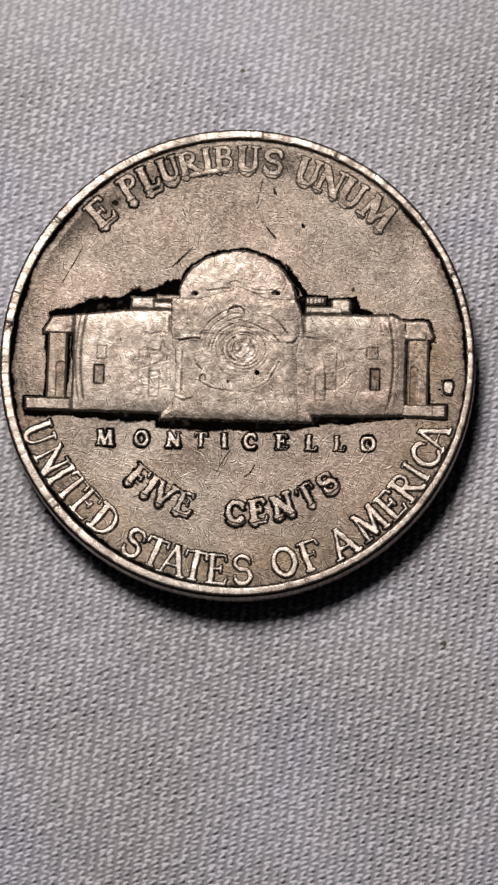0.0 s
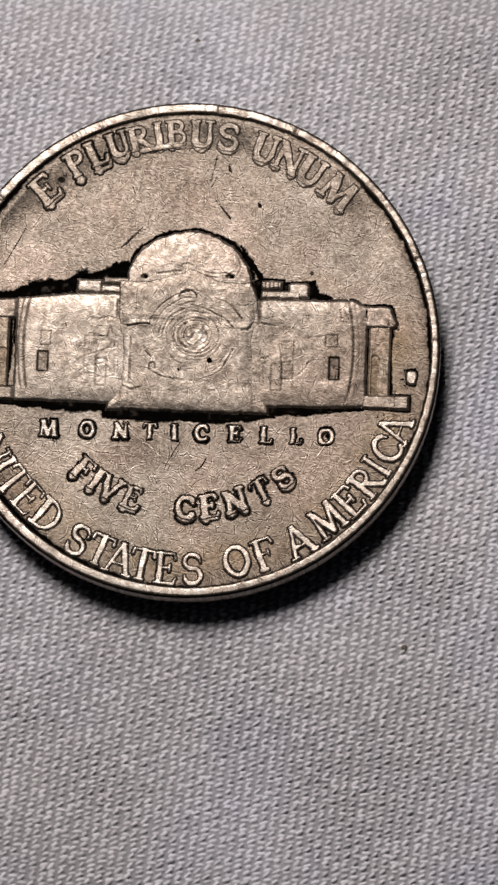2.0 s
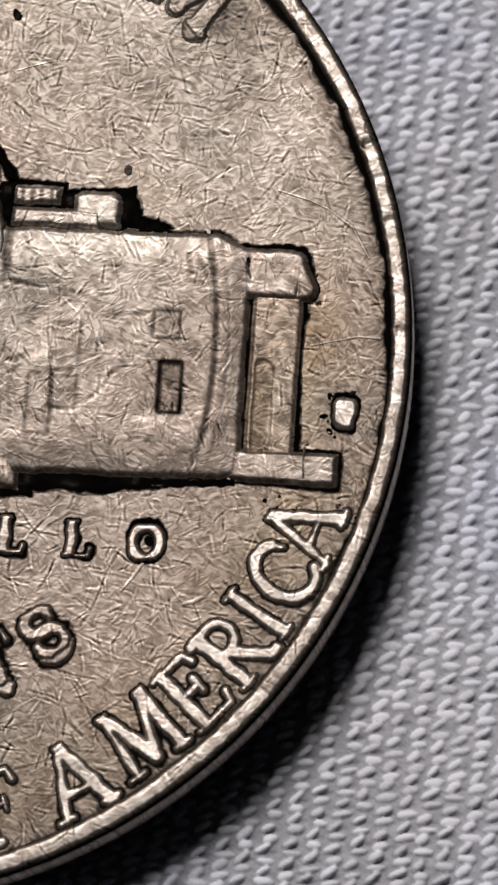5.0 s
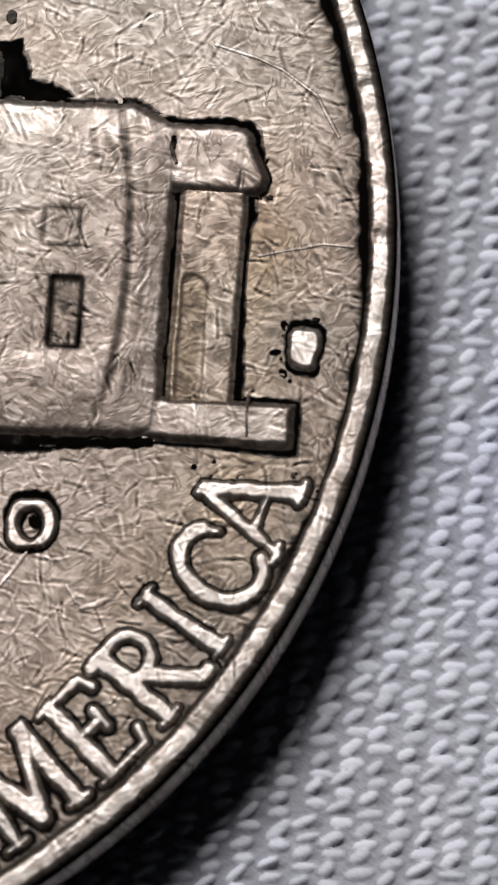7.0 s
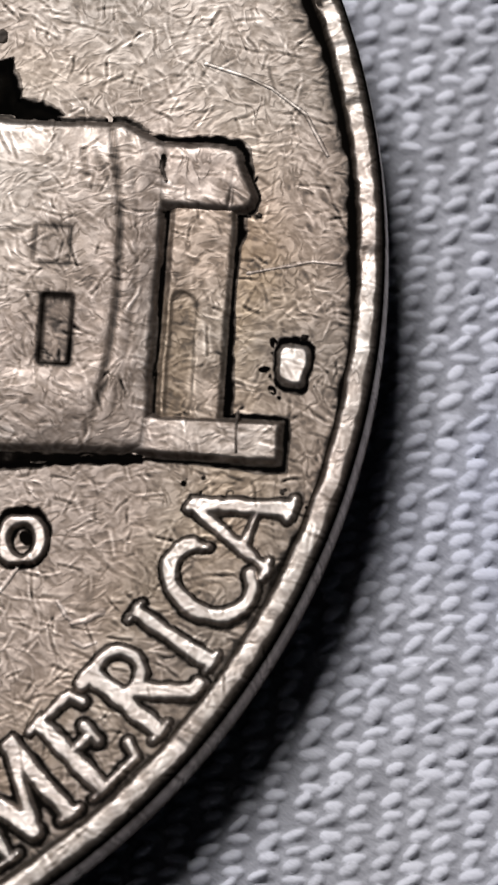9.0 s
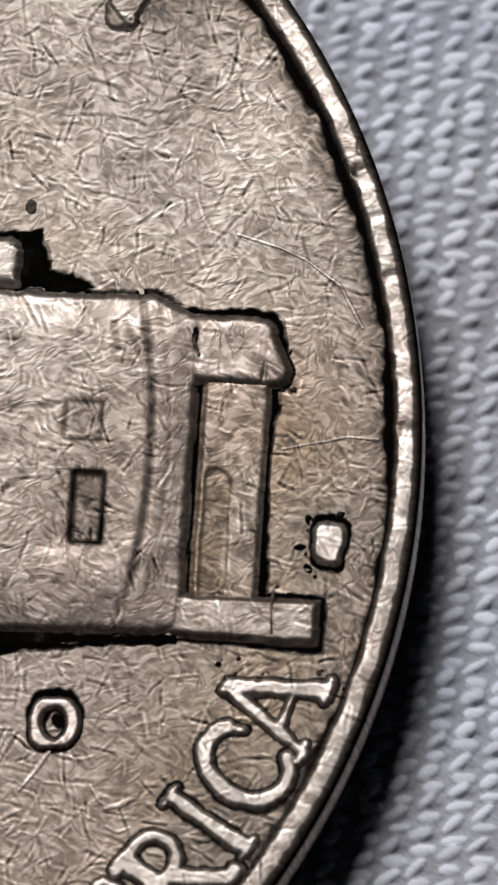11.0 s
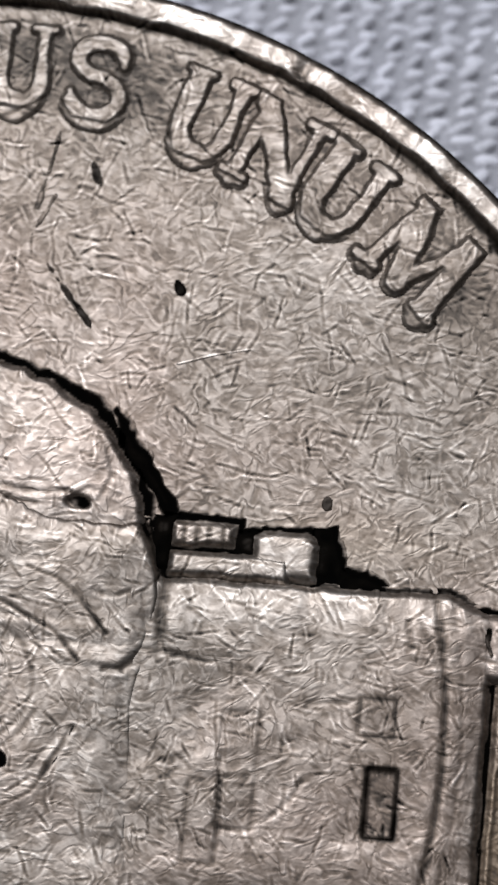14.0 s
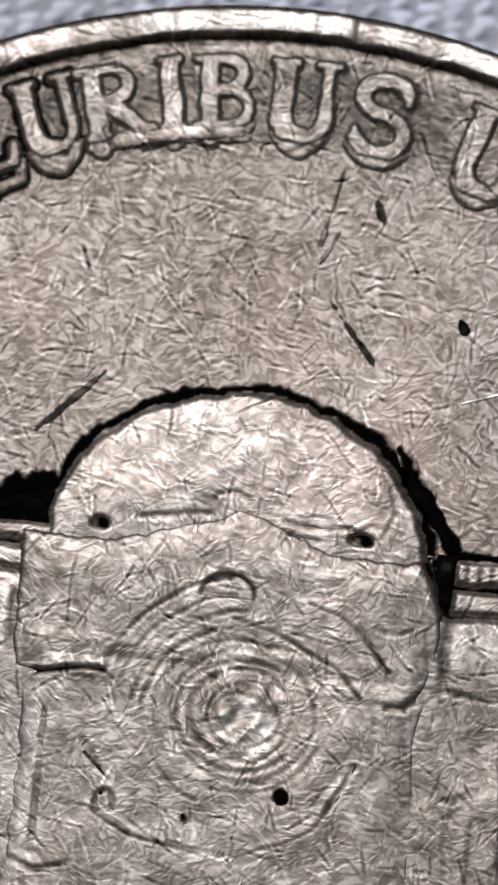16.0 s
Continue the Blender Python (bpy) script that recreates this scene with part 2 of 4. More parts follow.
# ---- shape helpers (numpy, millimetres) ----
def lattice_noise(x, y, scale, seed=0):
    """Smooth noise in -1..1 over the plane."""
    x, y = np.asarray(x) * scale + 131.7 * seed, np.asarray(y) * scale - 71.3 * seed
    ix, iy = np.floor(x), np.floor(y)
    fx, fy = x - ix, y - iy
    fx, fy = fx * fx * (3 - 2 * fx), fy * fy * (3 - 2 * fy)

    def rnd(a, b):
        s = np.sin(a * 127.1 + b * 311.7 + seed * 17.3) * 43758.5453
        return (s - np.floor(s)) * 2 - 1

    return ((rnd(ix, iy) * (1 - fx) + rnd(ix + 1, iy) * fx) * (1 - fy)
            + (rnd(ix, iy + 1) * (1 - fx) + rnd(ix + 1, iy + 1) * fx) * fy)


def smooth(a, b, v):
    t = np.clip((v - a) / (b - a), 0, 1)
    return t * t * (3 - 2 * t)


def box_in(x, y, x0, x1, y0, y1, r=0.04):
    """Distance inside (+) or outside (-) a box with rounded corners."""
    qx = np.abs(x - (x0 + x1) / 2) - (x1 - x0) / 2 + r
    qy = np.abs(y - (y0 + y1) / 2) - (y1 - y0) / 2 + r
    return r - np.hypot(np.maximum(qx, 0), np.maximum(qy, 0)) - np.minimum(np.maximum(qx, qy), 0)


def poly_in(x, y, pts):
    """Distance inside a convex outline given counterclockwise."""
    d = np.full(np.shape(x), 1e9)
    for (ax, ay), (bx, by) in zip(pts, pts[1:] + pts[:1]):
        ln = math.hypot(bx - ax, by - ay)
        d = np.minimum(d, ((bx - ax) * (y - ay) - (by - ay) * (x - ax)) / ln)
    return d


def line_gap(x, y, pts):
    """Distance to an open line of points."""
    d = np.full(np.shape(x), 1e9)
    for (ax, ay), (bx, by) in zip(pts, pts[1:]):
        dx, dy = bx - ax, by - ay
        t = np.clip(((x - ax) * dx + (y - ay) * dy) / max(dx * dx + dy * dy, 1e-12), 0, 1)
        d = np.minimum(d, np.hypot(x - ax - t * dx, y - ay - t * dy))
    return d


def arc(cx, cy, rx, ry, a0, a1, n=14):
    return [(cx + rx * math.cos(radians(a0 + (a1 - a0) * i / n)), cy + ry * math.sin(radians(a0 + (a1 - a0) * i / n))) for i in range(n + 1)]


def mesh_object(name, verts, faces, material, parent=None, label="", values=None, grime=None):
    me = bpy.data.meshes.new(name)
    me.from_pydata(np.asarray(verts).tolist(), [], np.asarray(faces).tolist() if isinstance(faces, np.ndarray) else faces)
    if values is not None:
        me.attributes.new("surface_tone", "FLOAT", "POINT").data.foreach_set("value", np.asarray(values, dtype=np.float32))
    if grime is not None:
        me.attributes.new("grime", "FLOAT", "POINT").data.foreach_set("value", np.asarray(grime, dtype=np.float32))
    me.materials.append(material)
    me.polygons.foreach_set("use_smooth", [True] * len(me.polygons))
    me.update()
    ob = new(name, me)
    ob.parent = parent
    if label:
        tagged(ob, label)
    return ob


FIELD = 1.80  # height of the coin's flat field over the cloth
STRIKE = Matrix.Translation((0.04 * MM, -0.095 * MM, 0))  # the die hit the blank a little off centre


def relief(name, parent, bounds, step, shape, label="", place=None, soil=None):
    """A struck relief as a height mesh. shape(u, v) gives height over the field, polish and a mask of what to keep."""
    x0, x1, y0, y1 = bounds
    nx, ny = int((x1 - x0) / step) + 2, int((y1 - y0) / step) + 2
    u, v = np.meshgrid(np.linspace(x0, x1, nx), np.linspace(y0, y1, ny))
    h, shine, keep = shape(u, v)
    idx = np.arange(nx * ny).reshape(ny, nx)
    q = keep[:-1, :-1] & keep[1:, :-1] & keep[:-1, 1:] & keep[1:, 1:]
    quads = np.stack([idx[:-1, :-1][q], idx[:-1, 1:][q], idx[1:, 1:][q], idx[1:, :-1][q]], 1)
    used = np.unique(quads)
    remap = np.zeros(nx * ny, int)
    remap[used] = np.arange(len(used))
    verts = np.stack([u.ravel()[used], v.ravel()[used], h.ravel()[used]], 1) * MM
    ob = mesh_object(name, verts, remap[quads], NICKEL, parent, label, shine.ravel()[used], None if soil is None else soil(u, v).ravel()[used])
    ob.matrix_local = STRIKE @ (place if place is not None else Matrix.Translation((0, 0, FIELD * MM)))
    return ob


def struck(d, x, y, height, slope, apron, seed, top=0.78, rough=0.035, foot=0.0, worn=0.0):
    """Height, polish and mask of a raised figure from the distance d inside its outline; dirt lies in an uneven apron round its foot."""
    d = d + rough * (lattice_noise(x, y, 1.9, seed + 1) * 0.7 + lattice_noise(x, y, 5, seed) * 0.7 + lattice_noise(x, y, 13, seed + 3) * 0.35)
    up = smooth(0, slope, d)
    if worn:  # rubbed round: steep at the foot, then a long shoulder
        up = 0.55 * smooth(0, 0.10, d) + 0.45 * (1 - (1 - np.clip(d / worn, 0, 1)) ** 2.2)
    h = 0.005 + (height - 0.005) * up + up * (0.010 * lattice_noise(x, y, 1.4, seed + 5) + 0.007 * lattice_noise(x, y, 3.3, seed + 6))
    shine = foot + (top - foot) * smooth(-0.006, 0.028, d) + up * (0.06 * lattice_noise(x, y, 3.1, seed + 9) + 0.07 * lattice_noise(x, y, 7.0, seed + 10))
    edge = -apron * np.clip(0.80 + 0.70 * lattice_noise(x, y, 1.3, seed + 7) + 0.18 * lattice_noise(x, y, 5, seed + 8), 0.38, 1.8)
    out = d / np.minimum(edge, -0.01)
    h = np.where(d < 0, 0.002 - 0.025 * smooth(0.7, 1.4, out), h)  # the dirt thins out and dips under the field
    grain = lattice_noise(x, y, 9.0, seed + 11) + 0.6 * lattice_noise(x, y, 18.0, seed + 12)
    shine = np.maximum(shine, 0.46 * smooth(0.52, 1.0, out + 0.16 * grain) * (d < 0))
    return h, np.clip(shine, 0, 1), d > 1.4 * edge - 0.03


# ---- the cloth ----
COLUMN, ROW, RISE, LEAN = 0.408, 0.430, 0.163, 0.11


def sag(x, y):
    """How the cloth lies: flat under the coin, sinking away and lightly rumpled beyond it."""
    out = smooth(9.0, 17.0, y + 0.25 * x)
    return -0.9 * out + 0.10 * lattice_noise(x, y, 0.16, 4) * smooth(10.5, 14.0, np.hypot(x, y))


def dice(c, r, seed):
    s = np.sin(c * 127.1 + r * 311.7 + seed * 74.7) * 43758.5453
    return 2 * (s - np.floor(s)) - 1


def weave_height(x, y):
    """Height of the weave and the tone of its yarns, with the shade of the gaps painted in: in each cell a steep float
    over a flat one, meeting at one end, with a gap between them at the other.
    """
    x = x + 0.05 * lattice_noise(x, y, 0.30, 10)
    y = y + 0.05 * lattice_noise(x, y, 0.27, 11)
    mx, my = x + 0.10, y + 0.02
    c0 = np.round((mx - LEAN * my) / COLUMN)
    ground = -0.095
    fuzz = lattice_noise(x, y, 8.0, 12)
    h = ground + 0.016 * lattice_noise(x, y, 4.5, 7) + 0.006 * fuzz
    yarn = 0.16 * lattice_noise(x, y, 4.0, 8) + 0.10 * fuzz
    gap = 0 * x
    loose = (1 + 0.35 * lattice_noise(x, y, 0.35, 9)) * (1 - 0.5 * smooth(11.5, 17.0, y))  # pulled flatter far behind the coin
    for dc in (-1, 0, 1):
        c = c0 + dc
        k0 = np.round((my - RISE * c) / ROW)
        for dk in (-1, 0, 1):
            k = k0 + dk
            cy = RISE * c + ROW * k + 0.030 * dice(c, k, 1)
            cx = COLUMN * c + LEAN * cy + 0.032 * dice(c, k, 2)
            for n, ox, oy, turn, lx, ly, rise in ((0, -0.120, 0.082, 34, 0.186, 0.087, 0.105), (20, -0.085, -0.128, 8, 0.186, 0.088, 0.088)):
                turn = np.radians(turn + 12 * dice(c, k, n + 3))
                ux, uy = x - cx - ox - 0.024 * dice(c, k, n + 9), y - cy - oy - 0.018 * dice(c, k, n + 10)
                a, b = ux * np.cos(turn) + uy * np.sin(turn), uy * np.cos(turn) - ux * np.sin(turn)
                q = np.clip(1 - np.abs(a / (lx * (1 + 0.18 * dice(c, k, n + 4)))) ** 2.4 - (b / (ly * (1 + 0.20 * dice(c, k, n + 5)))) ** 2 + 0.22 * fuzz, 0, 1)
                top = ground + (rise + 0.020 * dice(c, k, n + 6)) * loose * q ** 0.6
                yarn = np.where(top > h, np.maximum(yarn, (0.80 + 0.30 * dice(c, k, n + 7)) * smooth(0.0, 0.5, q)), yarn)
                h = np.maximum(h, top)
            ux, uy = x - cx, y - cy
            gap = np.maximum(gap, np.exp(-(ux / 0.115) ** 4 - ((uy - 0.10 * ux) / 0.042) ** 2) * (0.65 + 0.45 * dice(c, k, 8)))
    # gaps are cut in, and their shade is also put into the tone
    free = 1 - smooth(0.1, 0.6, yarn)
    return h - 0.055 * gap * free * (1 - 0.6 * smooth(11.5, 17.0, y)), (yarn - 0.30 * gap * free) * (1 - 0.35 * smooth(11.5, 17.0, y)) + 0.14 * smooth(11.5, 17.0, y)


def build_cloth():
    half, n = 70.0, 120
    g = np.linspace(-half, half, n)
    x, y = np.meshgrid(g, g)
    z = sag(x, y) - 0.40
    idx = np.arange(n * n).reshape(n, n)
    quads = np.stack([idx[:-1, :-1].ravel(), idx[:-1, 1:].ravel(), idx[1:, 1:].ravel(), idx[1:, :-1].ravel()], 1)
    cloth = mesh_object("cloth", np.stack([x.ravel(), y.ravel(), z.ravel()], 1) * MM, quads, GROUND)
    tagged(cloth, "lavender-grey coarsely woven cloth lying flat under the coin", "cloth", kind="structure")
    solid = cloth.modifiers.new("thickness", "SOLIDIFY")
    solid.thickness, solid.offset = 0.4 * MM, -1
    # the woven face itself, thread by thread
    for x0, x1, y0, y1, step in ((-14.0, 7.0, -25.5, 19.6, 0.042), (7.0, 16.5, -25.5, -10.0, 0.042), (7.0, 16.5, -10.0, 19.6, 0.032)):
        x, y = np.meshgrid(np.linspace(x0, x1, int((x1 - x0) / step)), np.linspace(y0, y1, int((y1 - y0) / step)))
        ny, nx = x.shape
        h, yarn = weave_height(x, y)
        z = h + sag(x, y)
        keep = np.hypot(x, y) > 9.7
        idx = np.arange(nx * ny).reshape(ny, nx)
        q = keep[:-1, :-1] & keep[1:, :-1] & keep[:-1, 1:] & keep[1:, 1:]
        quads = np.stack([idx[:-1, :-1][q], idx[:-1, 1:][q], idx[1:, 1:][q], idx[1:, :-1][q]], 1)
        used = np.unique(quads)
        remap = np.zeros(nx * ny, int)
        remap[used] = np.arange(len(used))
        verts = np.stack([x.ravel()[used], y.ravel()[used], z.ravel()[used]], 1) * MM
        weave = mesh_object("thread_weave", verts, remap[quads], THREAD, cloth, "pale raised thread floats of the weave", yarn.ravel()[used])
        weave["kind"] = "stuff"
    return cloth


build_cloth()


# ---- the coin: blank and rim ----
coin = new("coin")
tagged(coin, "worn tarnished nickel five-cent coin lying on grey cloth", "coin")
RADIUS = 10.60


def field_grime(x, y):
    """Where olive-brown dirt stayed on the field: by the mint mark, among the outer letters, under the eaves."""
    g = np.exp(-((x - 8.7) / 0.9) ** 2 - ((y + 0.4) / 2.0) ** 2)
    r = np.hypot(x, y)
    g = g + 0.6 * np.exp(-((r - 9.2) / 0.9) ** 2) * smooth(-0.5, -3.5, y) + 0.5 * np.exp(-((x - 5.6) / 1.1) ** 2 - ((y - 2.8) / 0.4) ** 2)
    g = g + 0.15 * np.exp(-((r - 7.0) / 1.6) ** 2) * smooth(-3.0, -5.0, y)
    return np.clip(g * (1 + 0.4 * lattice_noise(x, y, 0.9, 61)), 0, 1)


def build_blank():
    turns = 1500
    a = np.linspace(0, 2 * np.pi, turns, endpoint=False)
    swell = 0.065 * np.maximum(0, np.sin(a)) ** 2
    inner = 10.18 + 0.05 * np.cos(a) + 0.5 * swell  # the rim is struck a little off centre
    nick = lattice_noise(np.cos(a) * 10, np.sin(a) * 10, 1.1, 2)
    fine = 0.8 * lattice_noise(np.cos(a) * 10, np.sin(a) * 10, 5.0, 6) + 0.8 * lattice_noise(np.cos(a) * 10, np.sin(a) * 10, 9.0, 7)
    rows, shine = [], []
    chip = 0 * a
    for at, wide, deep in ((170.8, 0.55, 1.0), (162.9, 0.35, 0.6), (141.6, 0.5, 0.5), (65.0, 0.5, 0.6), (22.4, 0.35, 0.7), (2.3, 0.5, 0.4), (14.0, 0.3, 0.4), (-38.0, 0.3, 0.4), (84.0, 0.3, 0.4), (-72.0, 0.35, 0.4), (-140.0, 0.3, 0.4), (112.0, 0.3, 0.3)):
        gap = (np.degrees(a) - at + 180) % 360 - 180
        chip = chip + deep * np.exp(-(gap / wide) ** 2)

    rng = np.random.default_rng(8)
    for k in range(22):
        gap = (np.degrees(a) - rng.uniform(0, 360) + 180) % 360 - 180
        chip = chip + rng.uniform(0.05, 0.38) * np.exp(-(gap / rng.uniform(0.12, 0.4)) ** 2)

    def ring(r, z, p):
        rows.append(np.stack([r * np.cos(a), r * np.sin(a), z + 0 * a], 1))
        shine.append(p + 0 * a)

    for r in np.concatenate([np.linspace(0.0, 9.4, 60), np.linspace(9.5, 9.7, 3)]):
        x, y = max(r, 0.001) * np.cos(a), max(r, 0.001) * np.sin(a)
        ring(max(r, 0.001), FIELD + 0.004 * lattice_noise(x, y, 0.5, 3) * min(1, r / 2) - 0.006, 0.485 + 0.03 * smooth(-3.5, -5.5, y) - 0.03 * smooth(6.0, 9.6, r) + 0.05 * lattice_noise(x, y, 0.8, 8) - 0.12 * smooth(8.4, 9.2, r) * smooth(4.5, 6.5, y) - 0.08 * smooth(8.3, 9.0, r) * smooth(1.0, -2.5, y) * smooth(0.1, 0.9, lattice_noise(x, y, 4.5, 19) + 0.5 * lattice_noise(x, y, 2.0, 20)) + 0.05 * lattice_noise(x, y, 0.33, 18) - 0.13 * smooth(8.6, 9.9, r) * smooth(-4.0, -8.0, x) - 0.05 * np.exp(-((x - 9.0) / 0.6) ** 2 - ((y - 0.6) / 1.2) ** 2))
    dirty = 0.10 * lattice_noise(np.cos(a) * 10, np.sin(a) * 10, 0.35, 12) + 0.05 * nick
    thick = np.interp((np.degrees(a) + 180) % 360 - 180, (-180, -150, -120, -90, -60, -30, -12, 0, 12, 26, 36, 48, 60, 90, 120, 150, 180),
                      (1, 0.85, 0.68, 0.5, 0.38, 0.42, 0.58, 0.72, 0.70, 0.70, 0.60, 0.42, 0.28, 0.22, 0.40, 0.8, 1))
    cx, cy = np.cos(a) * 10, np.sin(a) * 10
    ragged = 0.035 * lattice_noise(cx, cy, 2.0, 14) + 0.02 * lattice_noise(cx, cy, 6.5, 15)
    reach = np.maximum(0.01 + 0.19 * thick + 1.3 * dirty * thick + 1.5 * ragged, 0.06)
    speck = lattice_noise(cx, cy, 9.0, 16)
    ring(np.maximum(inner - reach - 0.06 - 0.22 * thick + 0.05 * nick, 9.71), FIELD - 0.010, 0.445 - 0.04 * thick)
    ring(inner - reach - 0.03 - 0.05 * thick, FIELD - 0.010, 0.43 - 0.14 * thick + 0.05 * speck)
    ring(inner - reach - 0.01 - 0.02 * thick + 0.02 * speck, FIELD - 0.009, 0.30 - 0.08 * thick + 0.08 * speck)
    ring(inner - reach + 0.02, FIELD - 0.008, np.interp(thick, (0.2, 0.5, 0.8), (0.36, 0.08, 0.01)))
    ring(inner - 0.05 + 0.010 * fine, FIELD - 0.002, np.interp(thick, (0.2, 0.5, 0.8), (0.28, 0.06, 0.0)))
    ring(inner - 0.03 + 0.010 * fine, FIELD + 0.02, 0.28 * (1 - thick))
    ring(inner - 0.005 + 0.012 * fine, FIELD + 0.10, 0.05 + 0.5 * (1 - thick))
    ring(inner + 0.015 + 0.012 * fine, FIELD + 0.135 + 0.010 * nick, 0.35 + 0.2 * (1 - thick))
    dull = 0.08 * smooth(0.5, 0.9, np.sin(a))
    crest = FIELD + 0.165 + 0.012 * nick + 0.004 * fine - 0.07 * chip
    ring(inner + 0.035 + 0.020 * fine, crest - 0.003, 0.66 - dull - 0.7 * chip)
    ring(inner + 0.07, crest + 0.004 * fine, 0.69 - dull + 0.16 * fine - 0.7 * chip)
    ring((inner + 10.46 + swell) / 2, crest + 0.001, 0.71 - dull + 0.07 * nick + 0.14 * fine - 0.5 * np.roll(chip, 3))
    ring(swell + 10.450 + 0.022 * fine, crest + 0.000, 0.71 - dull + 0.06 * nick + 0.08 * fine - 0.4 * np.roll(chip, 6))
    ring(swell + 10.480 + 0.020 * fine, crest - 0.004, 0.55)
    # the edge's lit band and the shade above and below are painted in
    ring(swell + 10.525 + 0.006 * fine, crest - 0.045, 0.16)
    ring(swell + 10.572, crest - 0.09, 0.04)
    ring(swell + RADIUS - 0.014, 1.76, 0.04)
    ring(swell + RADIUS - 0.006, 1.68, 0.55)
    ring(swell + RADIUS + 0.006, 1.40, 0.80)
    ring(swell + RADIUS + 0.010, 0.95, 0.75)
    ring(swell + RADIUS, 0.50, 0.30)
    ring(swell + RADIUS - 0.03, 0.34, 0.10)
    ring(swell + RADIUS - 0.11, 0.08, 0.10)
    ring(swell + RADIUS - 0.22, 0.01, 0.4)
    ring(9.8, 0.0, 0.4)
    ring(0.001, 0.05, 0.4)
    n = len(rows)
    i, k = np.meshgrid(np.arange(n - 1), np.arange(turns), indexing="ij")
    k2 = (k + 1) % turns
    quads = np.stack([(i * turns + k).ravel(), ((i + 1) * turns + k).ravel(), ((i + 1) * turns + k2).ravel(), (i * turns + k2).ravel()], 1)
    whole = np.concatenate(rows)
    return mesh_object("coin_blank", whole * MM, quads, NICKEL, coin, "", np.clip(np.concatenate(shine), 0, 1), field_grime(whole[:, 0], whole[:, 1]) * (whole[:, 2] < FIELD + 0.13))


build_blank()


# ---- the struck house ----
TILT_PLAN = pose(0, 0, FIELD * MM, 0, 0, -1.0)   # the die stands a degree askew


def house_part(name, parent, bounds, shape, label="", step=0.035, soil=None):
    ob = relief(name, None, bounds, step, shape, label, TILT_PLAN, soil)
    ob.parent = parent
    if parent is not coin:
        ob.matrix_local = Matrix()
    return ob


def groove(h, s, x, y, pts, width, deep, dark, seed, lip=0.03):
    """A worn groove along a line of points: cut into the height, colour darkened along its bottom, a rubbed lip beside
    it.
    """
    gap = np.abs(line_gap(x + 0.05 * lattice_noise(x, y, 1.5, seed + 3), y + 0.05 * lattice_noise(x, y, 1.7, seed + 4), pts) + 0.4 * width * lattice_noise(x, y, 3.5, seed))
    g = np.exp(-(gap / width) ** 2) * np.clip(0.9 + 0.7 * lattice_noise(x, y, 1.6, seed + 1), 0.25, 1.4)
    edge = np.exp(-((gap - 2.1 * width) / width) ** 2)
    return h - deep * g + 0.15 * deep * edge, s - dark * g + lip * edge


BOSS = (0.22, 0.64)  # the point round which counting machines rubbed the portico


